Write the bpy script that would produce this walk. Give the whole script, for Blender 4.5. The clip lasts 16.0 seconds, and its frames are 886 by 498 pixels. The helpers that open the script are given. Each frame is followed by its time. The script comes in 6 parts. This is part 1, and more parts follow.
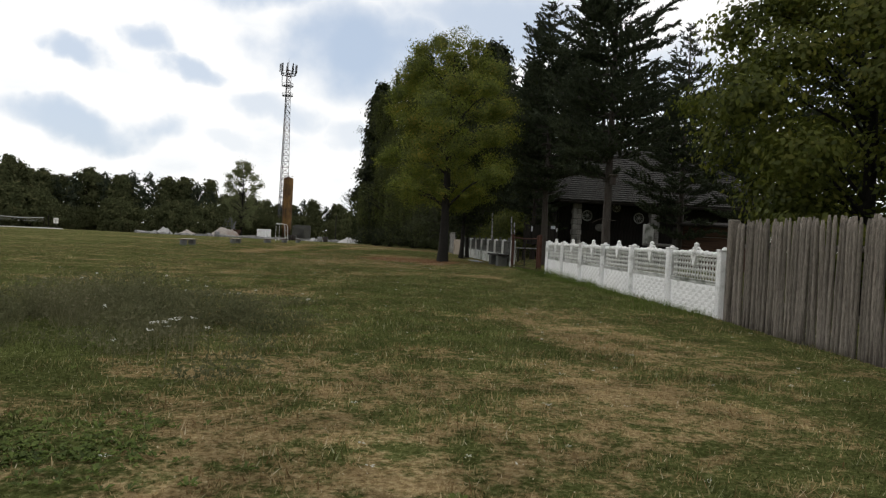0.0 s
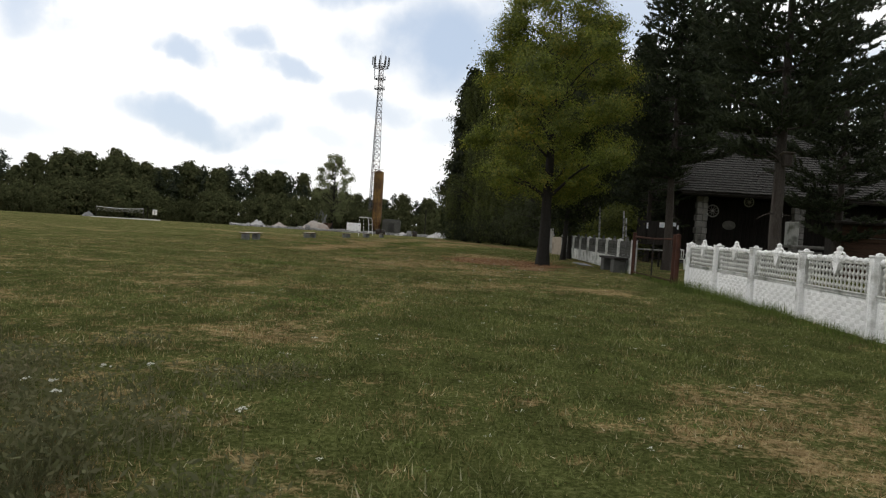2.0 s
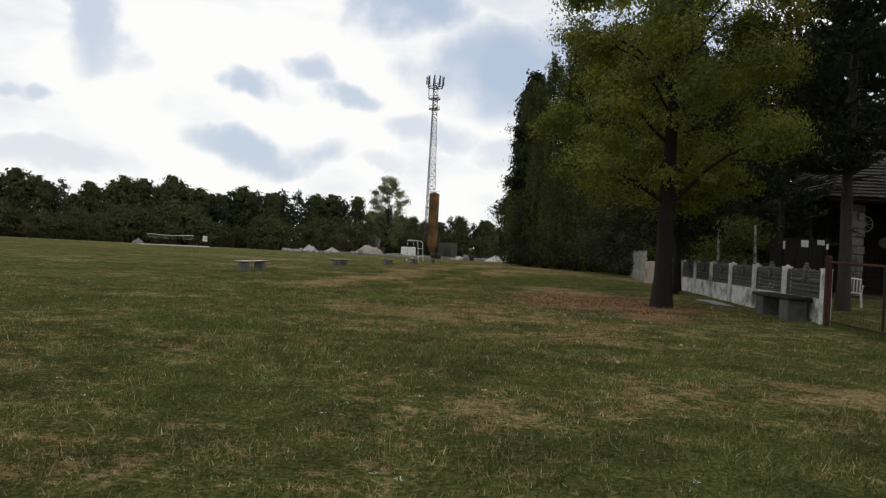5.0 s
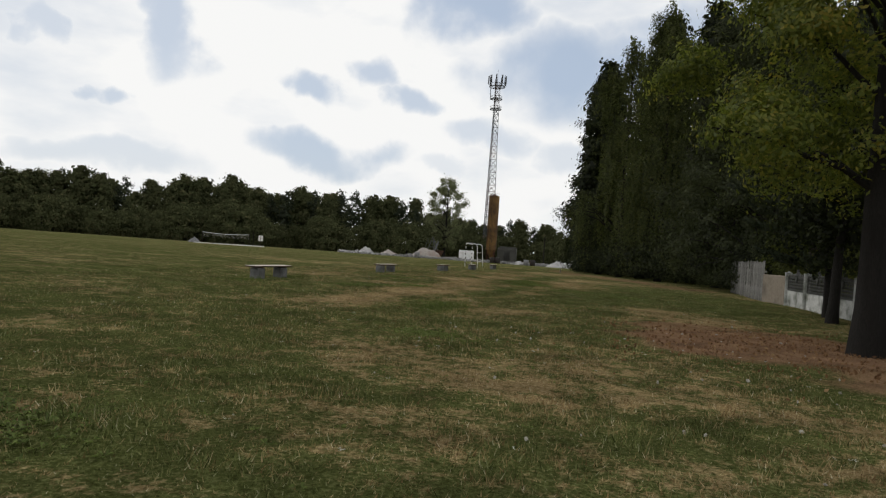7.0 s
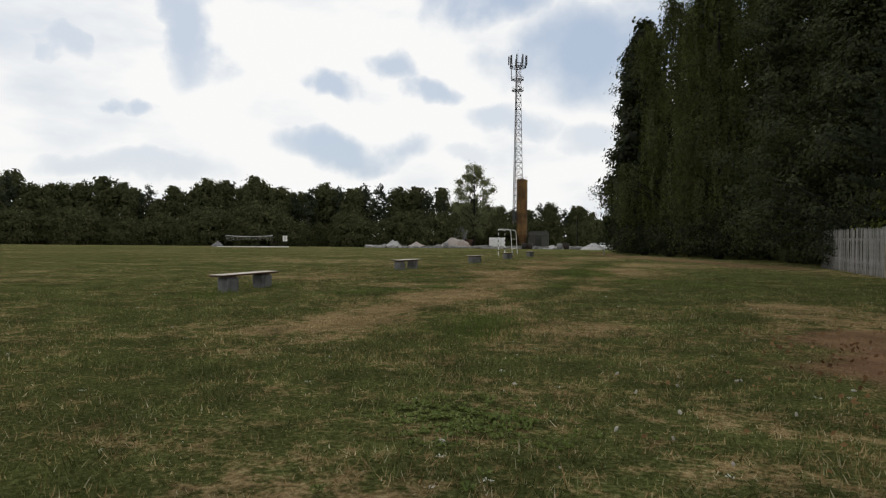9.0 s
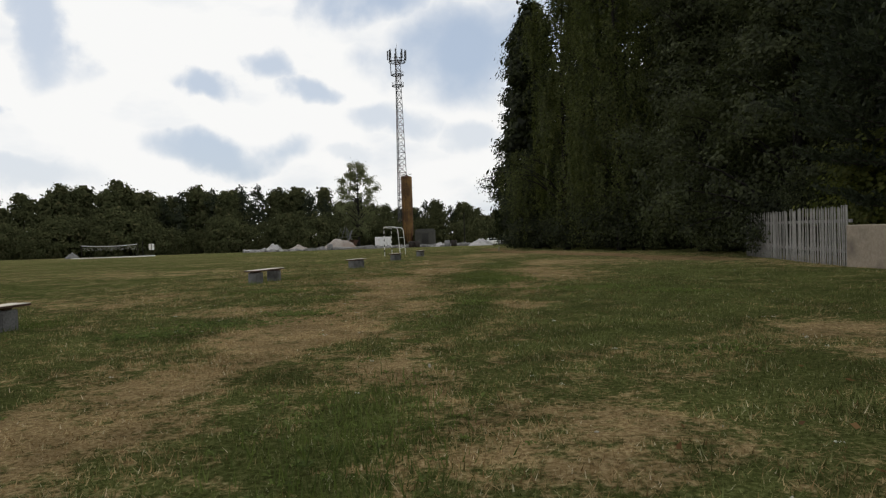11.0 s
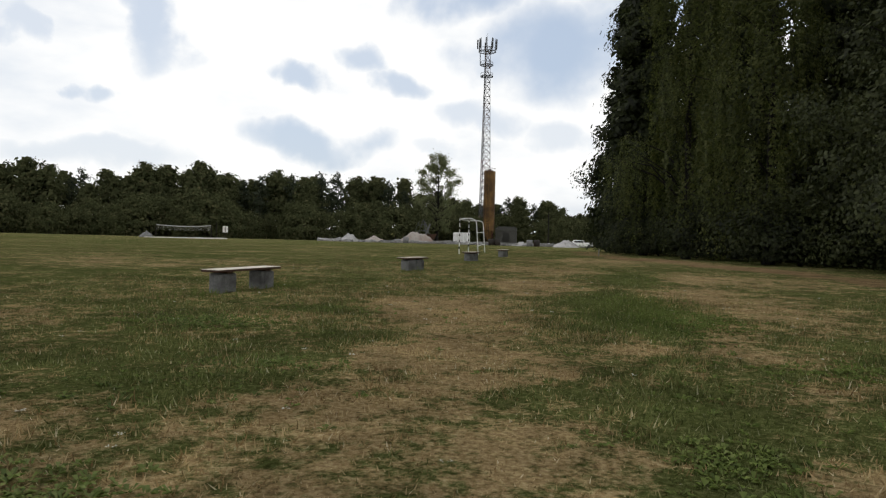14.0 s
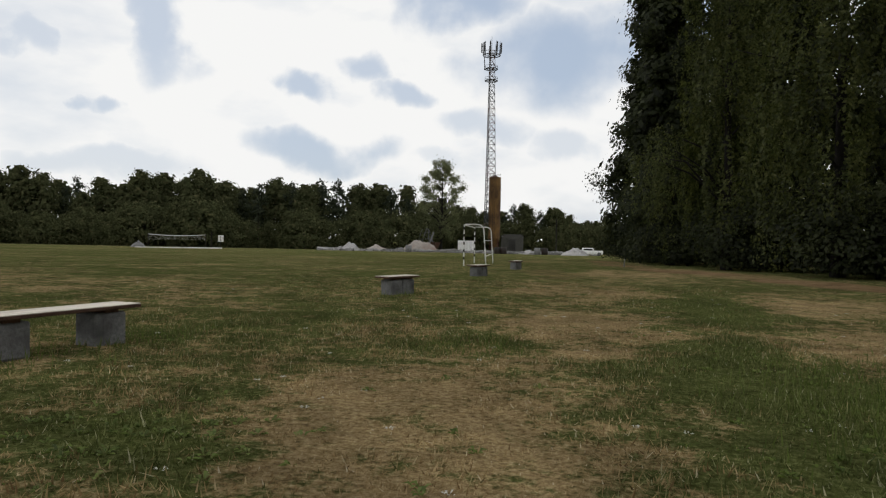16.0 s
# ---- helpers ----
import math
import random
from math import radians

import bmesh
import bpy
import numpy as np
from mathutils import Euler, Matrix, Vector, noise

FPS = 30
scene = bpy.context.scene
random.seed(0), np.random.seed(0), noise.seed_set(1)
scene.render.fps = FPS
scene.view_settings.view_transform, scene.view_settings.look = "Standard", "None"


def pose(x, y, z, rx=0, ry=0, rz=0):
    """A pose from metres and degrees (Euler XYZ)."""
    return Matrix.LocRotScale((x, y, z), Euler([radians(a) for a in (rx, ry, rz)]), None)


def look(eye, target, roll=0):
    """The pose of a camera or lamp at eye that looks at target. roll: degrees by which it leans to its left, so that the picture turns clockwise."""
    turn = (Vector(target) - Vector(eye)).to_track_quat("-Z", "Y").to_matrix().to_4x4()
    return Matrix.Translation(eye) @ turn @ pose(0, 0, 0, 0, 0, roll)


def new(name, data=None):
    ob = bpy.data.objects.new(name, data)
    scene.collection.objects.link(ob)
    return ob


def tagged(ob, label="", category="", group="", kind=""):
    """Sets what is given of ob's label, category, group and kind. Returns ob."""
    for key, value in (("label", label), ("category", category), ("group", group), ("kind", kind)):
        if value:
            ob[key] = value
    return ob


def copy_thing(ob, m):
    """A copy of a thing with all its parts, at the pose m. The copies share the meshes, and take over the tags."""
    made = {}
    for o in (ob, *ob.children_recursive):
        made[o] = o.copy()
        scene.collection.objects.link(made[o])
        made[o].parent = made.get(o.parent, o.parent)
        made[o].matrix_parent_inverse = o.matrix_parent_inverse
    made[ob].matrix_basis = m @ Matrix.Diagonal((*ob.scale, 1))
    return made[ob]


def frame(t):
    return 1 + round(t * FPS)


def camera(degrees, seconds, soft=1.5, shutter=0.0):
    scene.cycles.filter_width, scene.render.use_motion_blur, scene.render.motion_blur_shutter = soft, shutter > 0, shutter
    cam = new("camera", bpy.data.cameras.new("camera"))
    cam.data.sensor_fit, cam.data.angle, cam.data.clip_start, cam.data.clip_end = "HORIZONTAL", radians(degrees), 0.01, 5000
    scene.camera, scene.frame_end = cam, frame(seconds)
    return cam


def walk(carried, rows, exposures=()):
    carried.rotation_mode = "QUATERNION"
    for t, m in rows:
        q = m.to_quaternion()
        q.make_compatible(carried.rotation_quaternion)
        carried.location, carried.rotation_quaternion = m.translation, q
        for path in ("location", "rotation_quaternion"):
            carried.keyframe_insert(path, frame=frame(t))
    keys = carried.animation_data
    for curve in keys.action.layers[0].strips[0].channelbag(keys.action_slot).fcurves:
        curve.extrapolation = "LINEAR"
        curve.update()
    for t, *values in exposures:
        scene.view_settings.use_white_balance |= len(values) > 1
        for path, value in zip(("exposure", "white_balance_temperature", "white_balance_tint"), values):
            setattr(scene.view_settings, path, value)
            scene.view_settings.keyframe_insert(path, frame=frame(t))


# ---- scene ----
cam = camera(64.3, 16.0, soft=1.25)
PATH = [
    (0, (-5.472, -11.3, 1.141), (-5.331, -9.306, 1.106), 2.9),
    (0.5, (-5.394, -9.884, 1.147), (-5.268, -7.888, 1.092), 2.7),
    (1, (-5.365, -8.437, 1.142), (-5.399, -6.438, 1.085), 3.4),
    (1.5, (-5.337, -7.007, 1.16), (-5.436, -5.01, 1.123), 0.9),
    (2, (-5.421, -5.587, 1.183), (-5.535, -3.591, 1.12), 3.6),
    (2.5, (-5.474, -4.184, 1.174), (-5.682, -2.196, 1.137), 1.9),
    (3, (-5.517, -2.778, 1.141), (-5.763, -0.794, 1.071), 0.4),
    (3.5, (-5.61, -1.339, 1.166), (-5.774, 0.654, 1.12), 0.5),
    (4, (-5.737, 0.094, 1.158), (-5.99, 2.078, 1.122), 3.2),
    (6.5, (-6.874, 7.333, 1.234), (-7.203, 9.305, 1.259), 1.9),
    (7, (-7.193, 8.648, 1.203), (-7.636, 10.598, 1.197), 3.9),
    (7.5, (-7.456, 9.956, 1.176), (-8.025, 11.872, 1.122), 0.6),
    (8, (-7.746, 11.223, 1.166), (-8.264, 13.155, 1.136), 1.4),
    (10.5, (-9.194, 17.464, 1.157), (-9.724, 19.391, 1.095), -1.8),
    (11, (-9.342, 18.803, 1.126), (-9.55, 20.792, 1.081), -1.9),
    (11.5, (-9.547, 20.181, 1.132), (-9.784, 22.167, 1.086), 1.0),
    (12, (-9.716, 21.599, 1.129), (-9.982, 23.581, 1.079), 1.7),
    (12.5, (-9.942, 22.989, 1.008), (-10.228, 24.967, 0.945), 1.0),
    (13, (-10.16, 24.399, 1.016), (-10.473, 26.373, 0.948), 1.2),
    (13.5, (-10.433, 25.701, 0.99), (-10.842, 27.652, 0.821), 1.0),
    (14, (-10.647, 26.967, 0.965), (-11.076, 28.92, 0.914), 1.3),
    (14.5, (-10.902, 28.248, 0.966), (-11.334, 30.201, 0.938), 1.3),
    (15, (-11.117, 29.538, 0.967), (-11.536, 31.494, 0.965), -0.1),
    (15.5, (-11.398, 30.835, 0.963), (-11.792, 32.796, 0.94), 0.8),
    (16, (-11.635, 32.091, 0.955), (-12.078, 34.041, 0.927), 1.0),
]
walk(cam, [(t, look(eye, target, roll)) for t, eye, target, roll in PATH],
     [(0, 0.05), (1, 0.12), (2, 0.14), (3, -0.04), (4, -0.02), (6.5, -0.16), (8, -0.08), (10.5, -0.18), (11, -0.12), (12, -0.03), (13.5, 0.02), (14, 0.02), (15, -0.10), (16, -0.16)])

# ---- sky and sun ----
world = bpy.data.worlds.new("overcast_sky")
scene.world = world
world.use_nodes = True
wt = world.node_tree
wt.nodes.clear()


def dress(n, values):
    """Sets the options of a shader node."""
    if "operation" in values:
        n.operation = values["operation"]
    if "data_type" in values:
        n.data_type = values["data_type"]
    if "interpolation_type" in values:
        n.interpolation_type = values["interpolation_type"]
    if "attribute_name" in values:
        n.attribute_name = values["attribute_name"]
    if "sky_type" in values:
        n.sky_type, n.sun_disc = values["sky_type"], False
        n.sun_elevation, n.sun_rotation = values["sun_elevation"], values["sun_rotation"]
    return n


def wnode(kind, **values):
    return dress(wt.nodes.new(kind), values)


def wmath(op, a, b=None, c=None):
    n = wnode("ShaderNodeMath", operation=op)
    for i, v in enumerate((a, b, c)):
        if v is None:
            continue
        if isinstance(v, (int, float)):
            n.inputs[i].default_value = v
        else:
            wt.links.new(v, n.inputs[i])
    return n.outputs[0]


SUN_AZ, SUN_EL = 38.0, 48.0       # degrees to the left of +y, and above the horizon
coord = wnode("ShaderNodeTexCoord")
warp = wnode("ShaderNodeTexNoise")
warp.inputs["Scale"].default_value, warp.inputs["Detail"].default_value = 8.0, 7.0
wt.links.new(coord.outputs["Generated"], warp.inputs["Vector"])
shift = wnode("ShaderNodeVectorMath", operation="MULTIPLY_ADD")
wt.links.new(warp.outputs["Color"], shift.inputs[0])
shift.inputs[1].default_value, shift.inputs[2].default_value = (0.24, 0.24, 0.12), (-0.12, -0.12, -0.06)
bent = wnode("ShaderNodeVectorMath", operation="ADD")
wt.links.new(coord.outputs["Generated"], bent.inputs[0])
wt.links.new(shift.outputs[0], bent.inputs[1])
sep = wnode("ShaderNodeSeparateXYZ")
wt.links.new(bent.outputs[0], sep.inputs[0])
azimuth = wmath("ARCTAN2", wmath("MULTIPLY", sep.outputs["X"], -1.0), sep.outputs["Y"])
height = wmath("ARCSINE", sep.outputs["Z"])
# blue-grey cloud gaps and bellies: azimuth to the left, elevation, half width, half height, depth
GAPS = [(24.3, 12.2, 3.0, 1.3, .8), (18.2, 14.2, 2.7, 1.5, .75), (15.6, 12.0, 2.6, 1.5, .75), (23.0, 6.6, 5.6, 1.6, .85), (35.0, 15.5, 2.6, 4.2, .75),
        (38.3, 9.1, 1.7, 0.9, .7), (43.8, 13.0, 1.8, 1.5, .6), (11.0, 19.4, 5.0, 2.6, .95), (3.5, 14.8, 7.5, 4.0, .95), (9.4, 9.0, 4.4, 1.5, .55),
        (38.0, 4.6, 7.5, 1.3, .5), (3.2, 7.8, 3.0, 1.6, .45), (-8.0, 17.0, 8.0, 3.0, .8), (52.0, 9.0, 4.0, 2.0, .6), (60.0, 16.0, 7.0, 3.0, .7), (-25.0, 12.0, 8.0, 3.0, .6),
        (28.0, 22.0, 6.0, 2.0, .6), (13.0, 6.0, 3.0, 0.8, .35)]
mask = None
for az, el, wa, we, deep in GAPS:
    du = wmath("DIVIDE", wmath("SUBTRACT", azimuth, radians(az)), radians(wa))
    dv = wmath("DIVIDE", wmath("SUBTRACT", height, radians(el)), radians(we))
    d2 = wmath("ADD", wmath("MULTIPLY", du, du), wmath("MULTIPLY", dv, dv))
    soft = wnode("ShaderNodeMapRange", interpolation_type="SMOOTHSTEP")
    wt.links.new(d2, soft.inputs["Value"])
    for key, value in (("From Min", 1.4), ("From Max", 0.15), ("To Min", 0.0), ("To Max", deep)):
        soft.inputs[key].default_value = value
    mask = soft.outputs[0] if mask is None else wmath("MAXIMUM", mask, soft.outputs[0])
veil = wnode("ShaderNodeTexNoise")
veil.inputs["Scale"].default_value, veil.inputs["Detail"].default_value = 5.0, 6.0
stretch = wnode("ShaderNodeMapping")
stretch.inputs["Scale"].default_value = (1, 1, 2.6)
wt.links.new(coord.outputs["Generated"], stretch.inputs["Vector"])
wt.links.new(stretch.outputs[0], veil.inputs["Vector"])
thin = wnode("ShaderNodeMapRange")
wt.links.new(veil.outputs["Fac"], thin.inputs["Value"])
for key, value in (("From Min", 0.5), ("From Max", 0.75), ("To Min", 0.0), ("To Max", 0.55)):
    thin.inputs[key].default_value = value
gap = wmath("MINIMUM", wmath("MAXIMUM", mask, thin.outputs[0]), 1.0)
sky = wnode("ShaderNodeTexSky", sky_type="NISHITA", sun_elevation=radians(SUN_EL), sun_rotation=radians(-SUN_AZ))
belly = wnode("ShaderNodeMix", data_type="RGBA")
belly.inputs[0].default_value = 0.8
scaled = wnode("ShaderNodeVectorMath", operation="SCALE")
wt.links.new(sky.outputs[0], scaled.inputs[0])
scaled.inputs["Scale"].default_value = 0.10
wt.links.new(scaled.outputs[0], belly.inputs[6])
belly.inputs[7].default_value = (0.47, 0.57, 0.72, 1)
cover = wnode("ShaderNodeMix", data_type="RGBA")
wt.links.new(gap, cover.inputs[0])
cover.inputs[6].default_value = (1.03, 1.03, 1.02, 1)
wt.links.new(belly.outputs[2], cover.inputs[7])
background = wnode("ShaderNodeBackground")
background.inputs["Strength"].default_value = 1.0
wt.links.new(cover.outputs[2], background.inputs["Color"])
wt.links.new(background.outputs[0], wnode("ShaderNodeOutputWorld").inputs[0])

sun_data = bpy.data.lights.new("sun", "SUN")
sun_data.energy, sun_data.angle, sun_data.color = 0.7, radians(14), (1.0, 0.95, 0.86)
sun = new("sun", sun_data)
sun.matrix_world = look((0, 0, 0), (math.sin(radians(SUN_AZ)), -math.cos(radians(SUN_AZ)), -math.tan(radians(SUN_EL))))
sun.location = (0, 0, 60)


# ---- materials ----
def material(name):
    m = bpy.data.materials.new(name)
    m.use_nodes = True
    m.node_tree.nodes.clear()
    nodes, links = m.node_tree.nodes, m.node_tree.links

    def node(kind, ins=None, **values):
        n = dress(nodes.new(kind), values)
        for key, value in (ins or {}).items():
            if kind == "ShaderNodeMix":
                key = {"Factor": 0, "A": 6, "B": 7}[key]
            if isinstance(value, bpy.types.NodeSocket):
                links.new(value, n.inputs[key])
            else:
                n.inputs[key].default_value = value
        return n
    return m, node


def rgba(c):
    return (c[0], c[1], c[2], 1)


def surface(name, dark, light, stain=None, scale=6.0, rough=0.8, bump=0.4, metal=0.0, vary=0.25, stretch=(1, 1, 1), specular=0.25, stain_at=0.62):
    """A worn surface: fine grain from dark to light, broad stains, relief, and a little difference from piece to piece."""
    m, node = material(name)
    co = node("ShaderNodeTexCoord")
    mp = node("ShaderNodeMapping", {"Vector": co.outputs["Object"], "Scale": stretch})
    fine = node("ShaderNodeTexNoise", {"Vector": mp.outputs[0], "Scale": scale * 7, "Detail": 6.0, "Roughness": 0.65})
    wide = node("ShaderNodeTexNoise", {"Vector": mp.outputs[0], "Scale": scale * 0.6, "Detail": 4.0})
    grain = node("ShaderNodeMapRange", {"Value": fine.outputs["Fac"], "From Min": 0.3, "From Max": 0.7})
    base = node("ShaderNodeMix", {"Factor": grain.outputs[0], "A": rgba(dark), "B": rgba(light)}, data_type="RGBA")
    spots = node("ShaderNodeMapRange", {"Value": wide.outputs["Fac"], "From Min": stain_at - 0.12, "From Max": stain_at + 0.1})
    stained = node("ShaderNodeMix", {"Factor": spots.outputs[0], "A": base.outputs[2], "B": rgba(stain or dark)}, data_type="RGBA")
    info = node("ShaderNodeObjectInfo")
    geo = node("ShaderNodeNewGeometry")
    both = node("ShaderNodeMath", {0: info.outputs["Random"], 1: geo.outputs["Random Per Island"]}, operation="ADD")
    value = node("ShaderNodeMapRange", {"Value": both.outputs[0], "From Min": 0.0, "From Max": 2.0, "To Min": 1 - vary, "To Max": 1 + vary})
    toned = node("ShaderNodeHueSaturation", {"Value": value.outputs[0], "Color": stained.outputs[2]})
    relief = node("ShaderNodeBump", {"Strength": bump, "Distance": 0.02, "Height": fine.outputs["Fac"]})
    worn = node("ShaderNodeMapRange", {"Value": wide.outputs["Fac"], "To Min": max(rough - 0.12, 0.05), "To Max": min(rough + 0.12, 1)})
    bsdf = node("ShaderNodeBsdfPrincipled", {"Base Color": toned.outputs[0], "Roughness": worn.outputs[0], "Metallic": metal, "Normal": relief.outputs[0], "Specular IOR Level": specular})
    node("ShaderNodeOutputMaterial", {"Surface": bsdf.outputs[0]})
    return m


def foliage(name, colours, glow=0.35, gloss=0.012):
    """Leaves: every leaf a shade of its own, broad drifts through the crown, some light passing through."""
    m, node = material(name)
    geo = node("ShaderNodeNewGeometry")
    co = node("ShaderNodeTexCoord")
    drift = node("ShaderNodeTexNoise", {"Vector": co.outputs["Object"], "Scale": 0.7, "Detail": 3.0})
    mixed = node("ShaderNodeMath", {0: geo.outputs["Random Per Island"], 1: 0.55, 2: drift.outputs["Fac"]}, operation="MULTIPLY_ADD")
    pick = node("ShaderNodeMapRange", {"Value": mixed.outputs[0], "From Min": 0.3, "From Max": 1.25})
    ramp = node("ShaderNodeValToRGB", {"Fac": pick.outputs[0]})
    while len(ramp.color_ramp.elements) < len(colours):
        ramp.color_ramp.elements.new(0.5)
    for i, (e, c) in enumerate(zip(ramp.color_ramp.elements, colours)):
        e.position, e.color = i / (len(colours) - 1), rgba(c)
    diffuse = node("ShaderNodeBsdfDiffuse", {"Color": ramp.outputs[0], "Roughness": 0.9})
    lit = node("ShaderNodeBsdfTranslucent", {"Color": ramp.outputs[0]})
    leaf = node("ShaderNodeMixShader", {0: glow, 1: diffuse.outputs[0], 2: lit.outputs[0]})
    shine = node("ShaderNodeBsdfGlossy", {"Color": (0.8, 0.8, 0.8, 1), "Roughness": 0.55})
    last = node("ShaderNodeMixShader", {0: gloss, 1: leaf.outputs[0], 2: shine.outputs[0]})
    node("ShaderNodeOutputMaterial", {"Surface": last.outputs[0]})
    return m


def turf(name, blades):
    """Dry and green turf, mixed by the dryness and soil of the place; for the ground sheet and for blades."""
    m, node = material(name)
    dry = node("ShaderNodeAttribute", attribute_name="dry")
    soil = node("ShaderNodeAttribute", attribute_name="soil")
    co = node("ShaderNodeTexCoord")
    fine = node("ShaderNodeTexNoise", {"Vector": co.outputs["Object"], "Scale": 26.0, "Detail": 8.0, "Roughness": 0.75})
    wide = node("ShaderNodeTexNoise", {"Vector": co.outputs["Object"], "Scale": 1.7, "Detail": 6.0, "Roughness": 0.65})
    if blades:
        geo = node("ShaderNodeNewGeometry")
        rnd = geo.outputs["Random Per Island"]
    else:
        rnd = fine.outputs["Fac"]
    green = node("ShaderNodeValToRGB", {"Fac": rnd})
    if blades:
        tones = ((0.040, 0.051, 0.014), (0.104, 0.123, 0.037), (0.194, 0.212, 0.084), (0.400, 0.385, 0.250))
        straw = ((0.140, 0.088, 0.040), (0.350, 0.248, 0.122), (0.500, 0.390, 0.220), (0.670, 0.590, 0.430))
        lows = (0.0, 0.48, 0.93, 1.0)
    else:
        tones = ((0.016, 0.019, 0.006), (0.077, 0.089, 0.027), (0.152, 0.166, 0.064), (0.250, 0.246, 0.125))
        straw = ((0.060, 0.041, 0.018), (0.275, 0.198, 0.098), (0.430, 0.335, 0.185), (0.580, 0.500, 0.350))
        lows = (0.28, 0.48, 0.62, 0.78)
    yellow = node("ShaderNodeValToRGB", {"Fac": rnd})
    for ramp, set_ in ((green, tones), (yellow, straw)):
        ramp.color_ramp.elements.new(0.4)
        ramp.color_ramp.elements.new(0.6)
        for e, p, c in zip(ramp.color_ramp.elements, lows, set_):
            e.position, e.color = p, rgba(c)
    mid = node("ShaderNodeTexNoise", {"Vector": co.outputs["Object"], "Scale": 5.5, "Detail": 7.0, "Roughness": 0.75})
    midc = node("ShaderNodeMapRange", {"Value": mid.outputs["Fac"], "From Min": 0.38, "From Max": 0.64})
    finec = node("ShaderNodeMapRange", {"Value": fine.outputs["Fac"], "From Min": 0.3, "From Max": 0.7})
    rough = node("ShaderNodeMath", {0: dry.outputs["Fac"], 1: 0.72, 2: wide.outputs["Fac"]}, operation="MULTIPLY_ADD")
    rough1 = node("ShaderNodeMath", {0: midc.outputs[0], 1: 0.72, 2: rough.outputs[0]}, operation="MULTIPLY_ADD")
    rough2 = node("ShaderNodeMath", {0: finec.outputs[0], 1: 0.30, 2: rough1.outputs[0]}, operation="MULTIPLY_ADD")
    if blades:
        many = node("ShaderNodeMath", {0: rnd, 1: 37.0}, operation="MULTIPLY")
        own = node("ShaderNodeMath", {0: many.outputs[0]}, operation="FRACT")
        rough2 = node("ShaderNodeMath", {0: own.outputs[0], 1: 0.60, 2: rough1.outputs[0]}, operation="MULTIPLY_ADD")
    edge = node("ShaderNodeMapRange", {"Value": rough2.outputs[0], "From Min": 1.12, "From Max": 1.52})
    mixed = node("ShaderNodeMix", {"Factor": edge.outputs[0], "A": green.outputs[0], "B": yellow.outputs[0]}, data_type="RGBA")
    earth = node("ShaderNodeMix", {"Factor": rnd, "A": rgba((0.085, 0.048, 0.026)), "B": rgba((0.390, 0.245, 0.150))}, data_type="RGBA")
    bare = node("ShaderNodeMath", {0: fine.outputs["Fac"], 1: 0.7, 2: soil.outputs["Fac"]}, operation="MULTIPLY_ADD")
    bared = node("ShaderNodeMapRange", {"Value": bare.outputs[0], "From Min": 0.75, "From Max": 1.1})
    final = node("ShaderNodeMix", {"Factor": bared.outputs[0], "A": mixed.outputs[2], "B": earth.outputs[2]}, data_type="RGBA")
    thick = node("ShaderNodeTexNoise", {"Vector": co.outputs["Object"], "Scale": 1.25, "Detail": 7.0, "Roughness": 0.7, "Distortion": 0.6})
    lush = node("ShaderNodeMapRange", {"Value": thick.outputs["Fac"], "From Min": 0.34, "From Max": 0.66, "To Min": 0.66, "To Max": 1.30})
    final = node("ShaderNodeHueSaturation", {"Value": lush.outputs[0], "Saturation": 1.0, "Color": final.outputs[2]})
    bsdf = node("ShaderNodeBsdfDiffuse", {"Color": final.outputs[0], "Roughness": 1.0})
    if blades:
        through_ = node("ShaderNodeBsdfTranslucent", {"Color": final.outputs[0]})
        mix = node("ShaderNodeMixShader", {0: 0.25, 1: bsdf.outputs[0], 2: through_.outputs[0]})
        node("ShaderNodeOutputMaterial", {"Surface": mix.outputs[0]})
    else:
        lumps = node("ShaderNodeMath", {0: mid.outputs["Fac"], 1: 1.6, 2: fine.outputs["Fac"]}, operation="MULTIPLY_ADD")
        relief = node("ShaderNodeBump", {"Strength": 0.8, "Distance": 0.06, "Height": lumps.outputs[0]})
        m.node_tree.links.new(relief.outputs[0], bsdf.inputs["Normal"])
        node("ShaderNodeOutputMaterial", {"Surface": bsdf.outputs[0]})
    return m


TURF, BLADES = turf("turf", False), turf("grass_blades", True)
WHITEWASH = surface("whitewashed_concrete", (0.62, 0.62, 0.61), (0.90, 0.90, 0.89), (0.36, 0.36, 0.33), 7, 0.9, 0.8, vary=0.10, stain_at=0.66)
# Greyer whitewash: weathering, with the back fence's tree shade mixed into the tone.
GREYWASH = surface("weathered_shaded_whitewash", (0.36, 0.36, 0.34), (0.62, 0.62, 0.59), (0.16, 0.17, 0.14), 4, 0.9, 0.5, vary=0.2, stain_at=0.58)
CONCRETE = surface("grey_concrete", (0.11, 0.11, 0.112), (0.22, 0.22, 0.218), (0.07, 0.07, 0.067), 5, 0.9, 0.7, vary=0.15)
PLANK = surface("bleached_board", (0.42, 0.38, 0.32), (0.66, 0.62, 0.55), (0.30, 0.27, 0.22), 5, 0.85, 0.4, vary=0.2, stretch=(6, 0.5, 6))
PALE_WOOD = surface("weathered_pole_wood", (0.050, 0.042, 0.034), (0.250, 0.220, 0.185), (0.026, 0.021, 0.017), 8, 0.9, 0.9, vary=0.55, stretch=(3, 3, 0.22))
PICKET = surface("pale_grey_picket_wood", (0.11, 0.105, 0.095), (0.34, 0.33, 0.31), (0.07, 0.066, 0.056), 4, 0.9, 0.5, vary=0.4, stretch=(3, 3, 0.3))
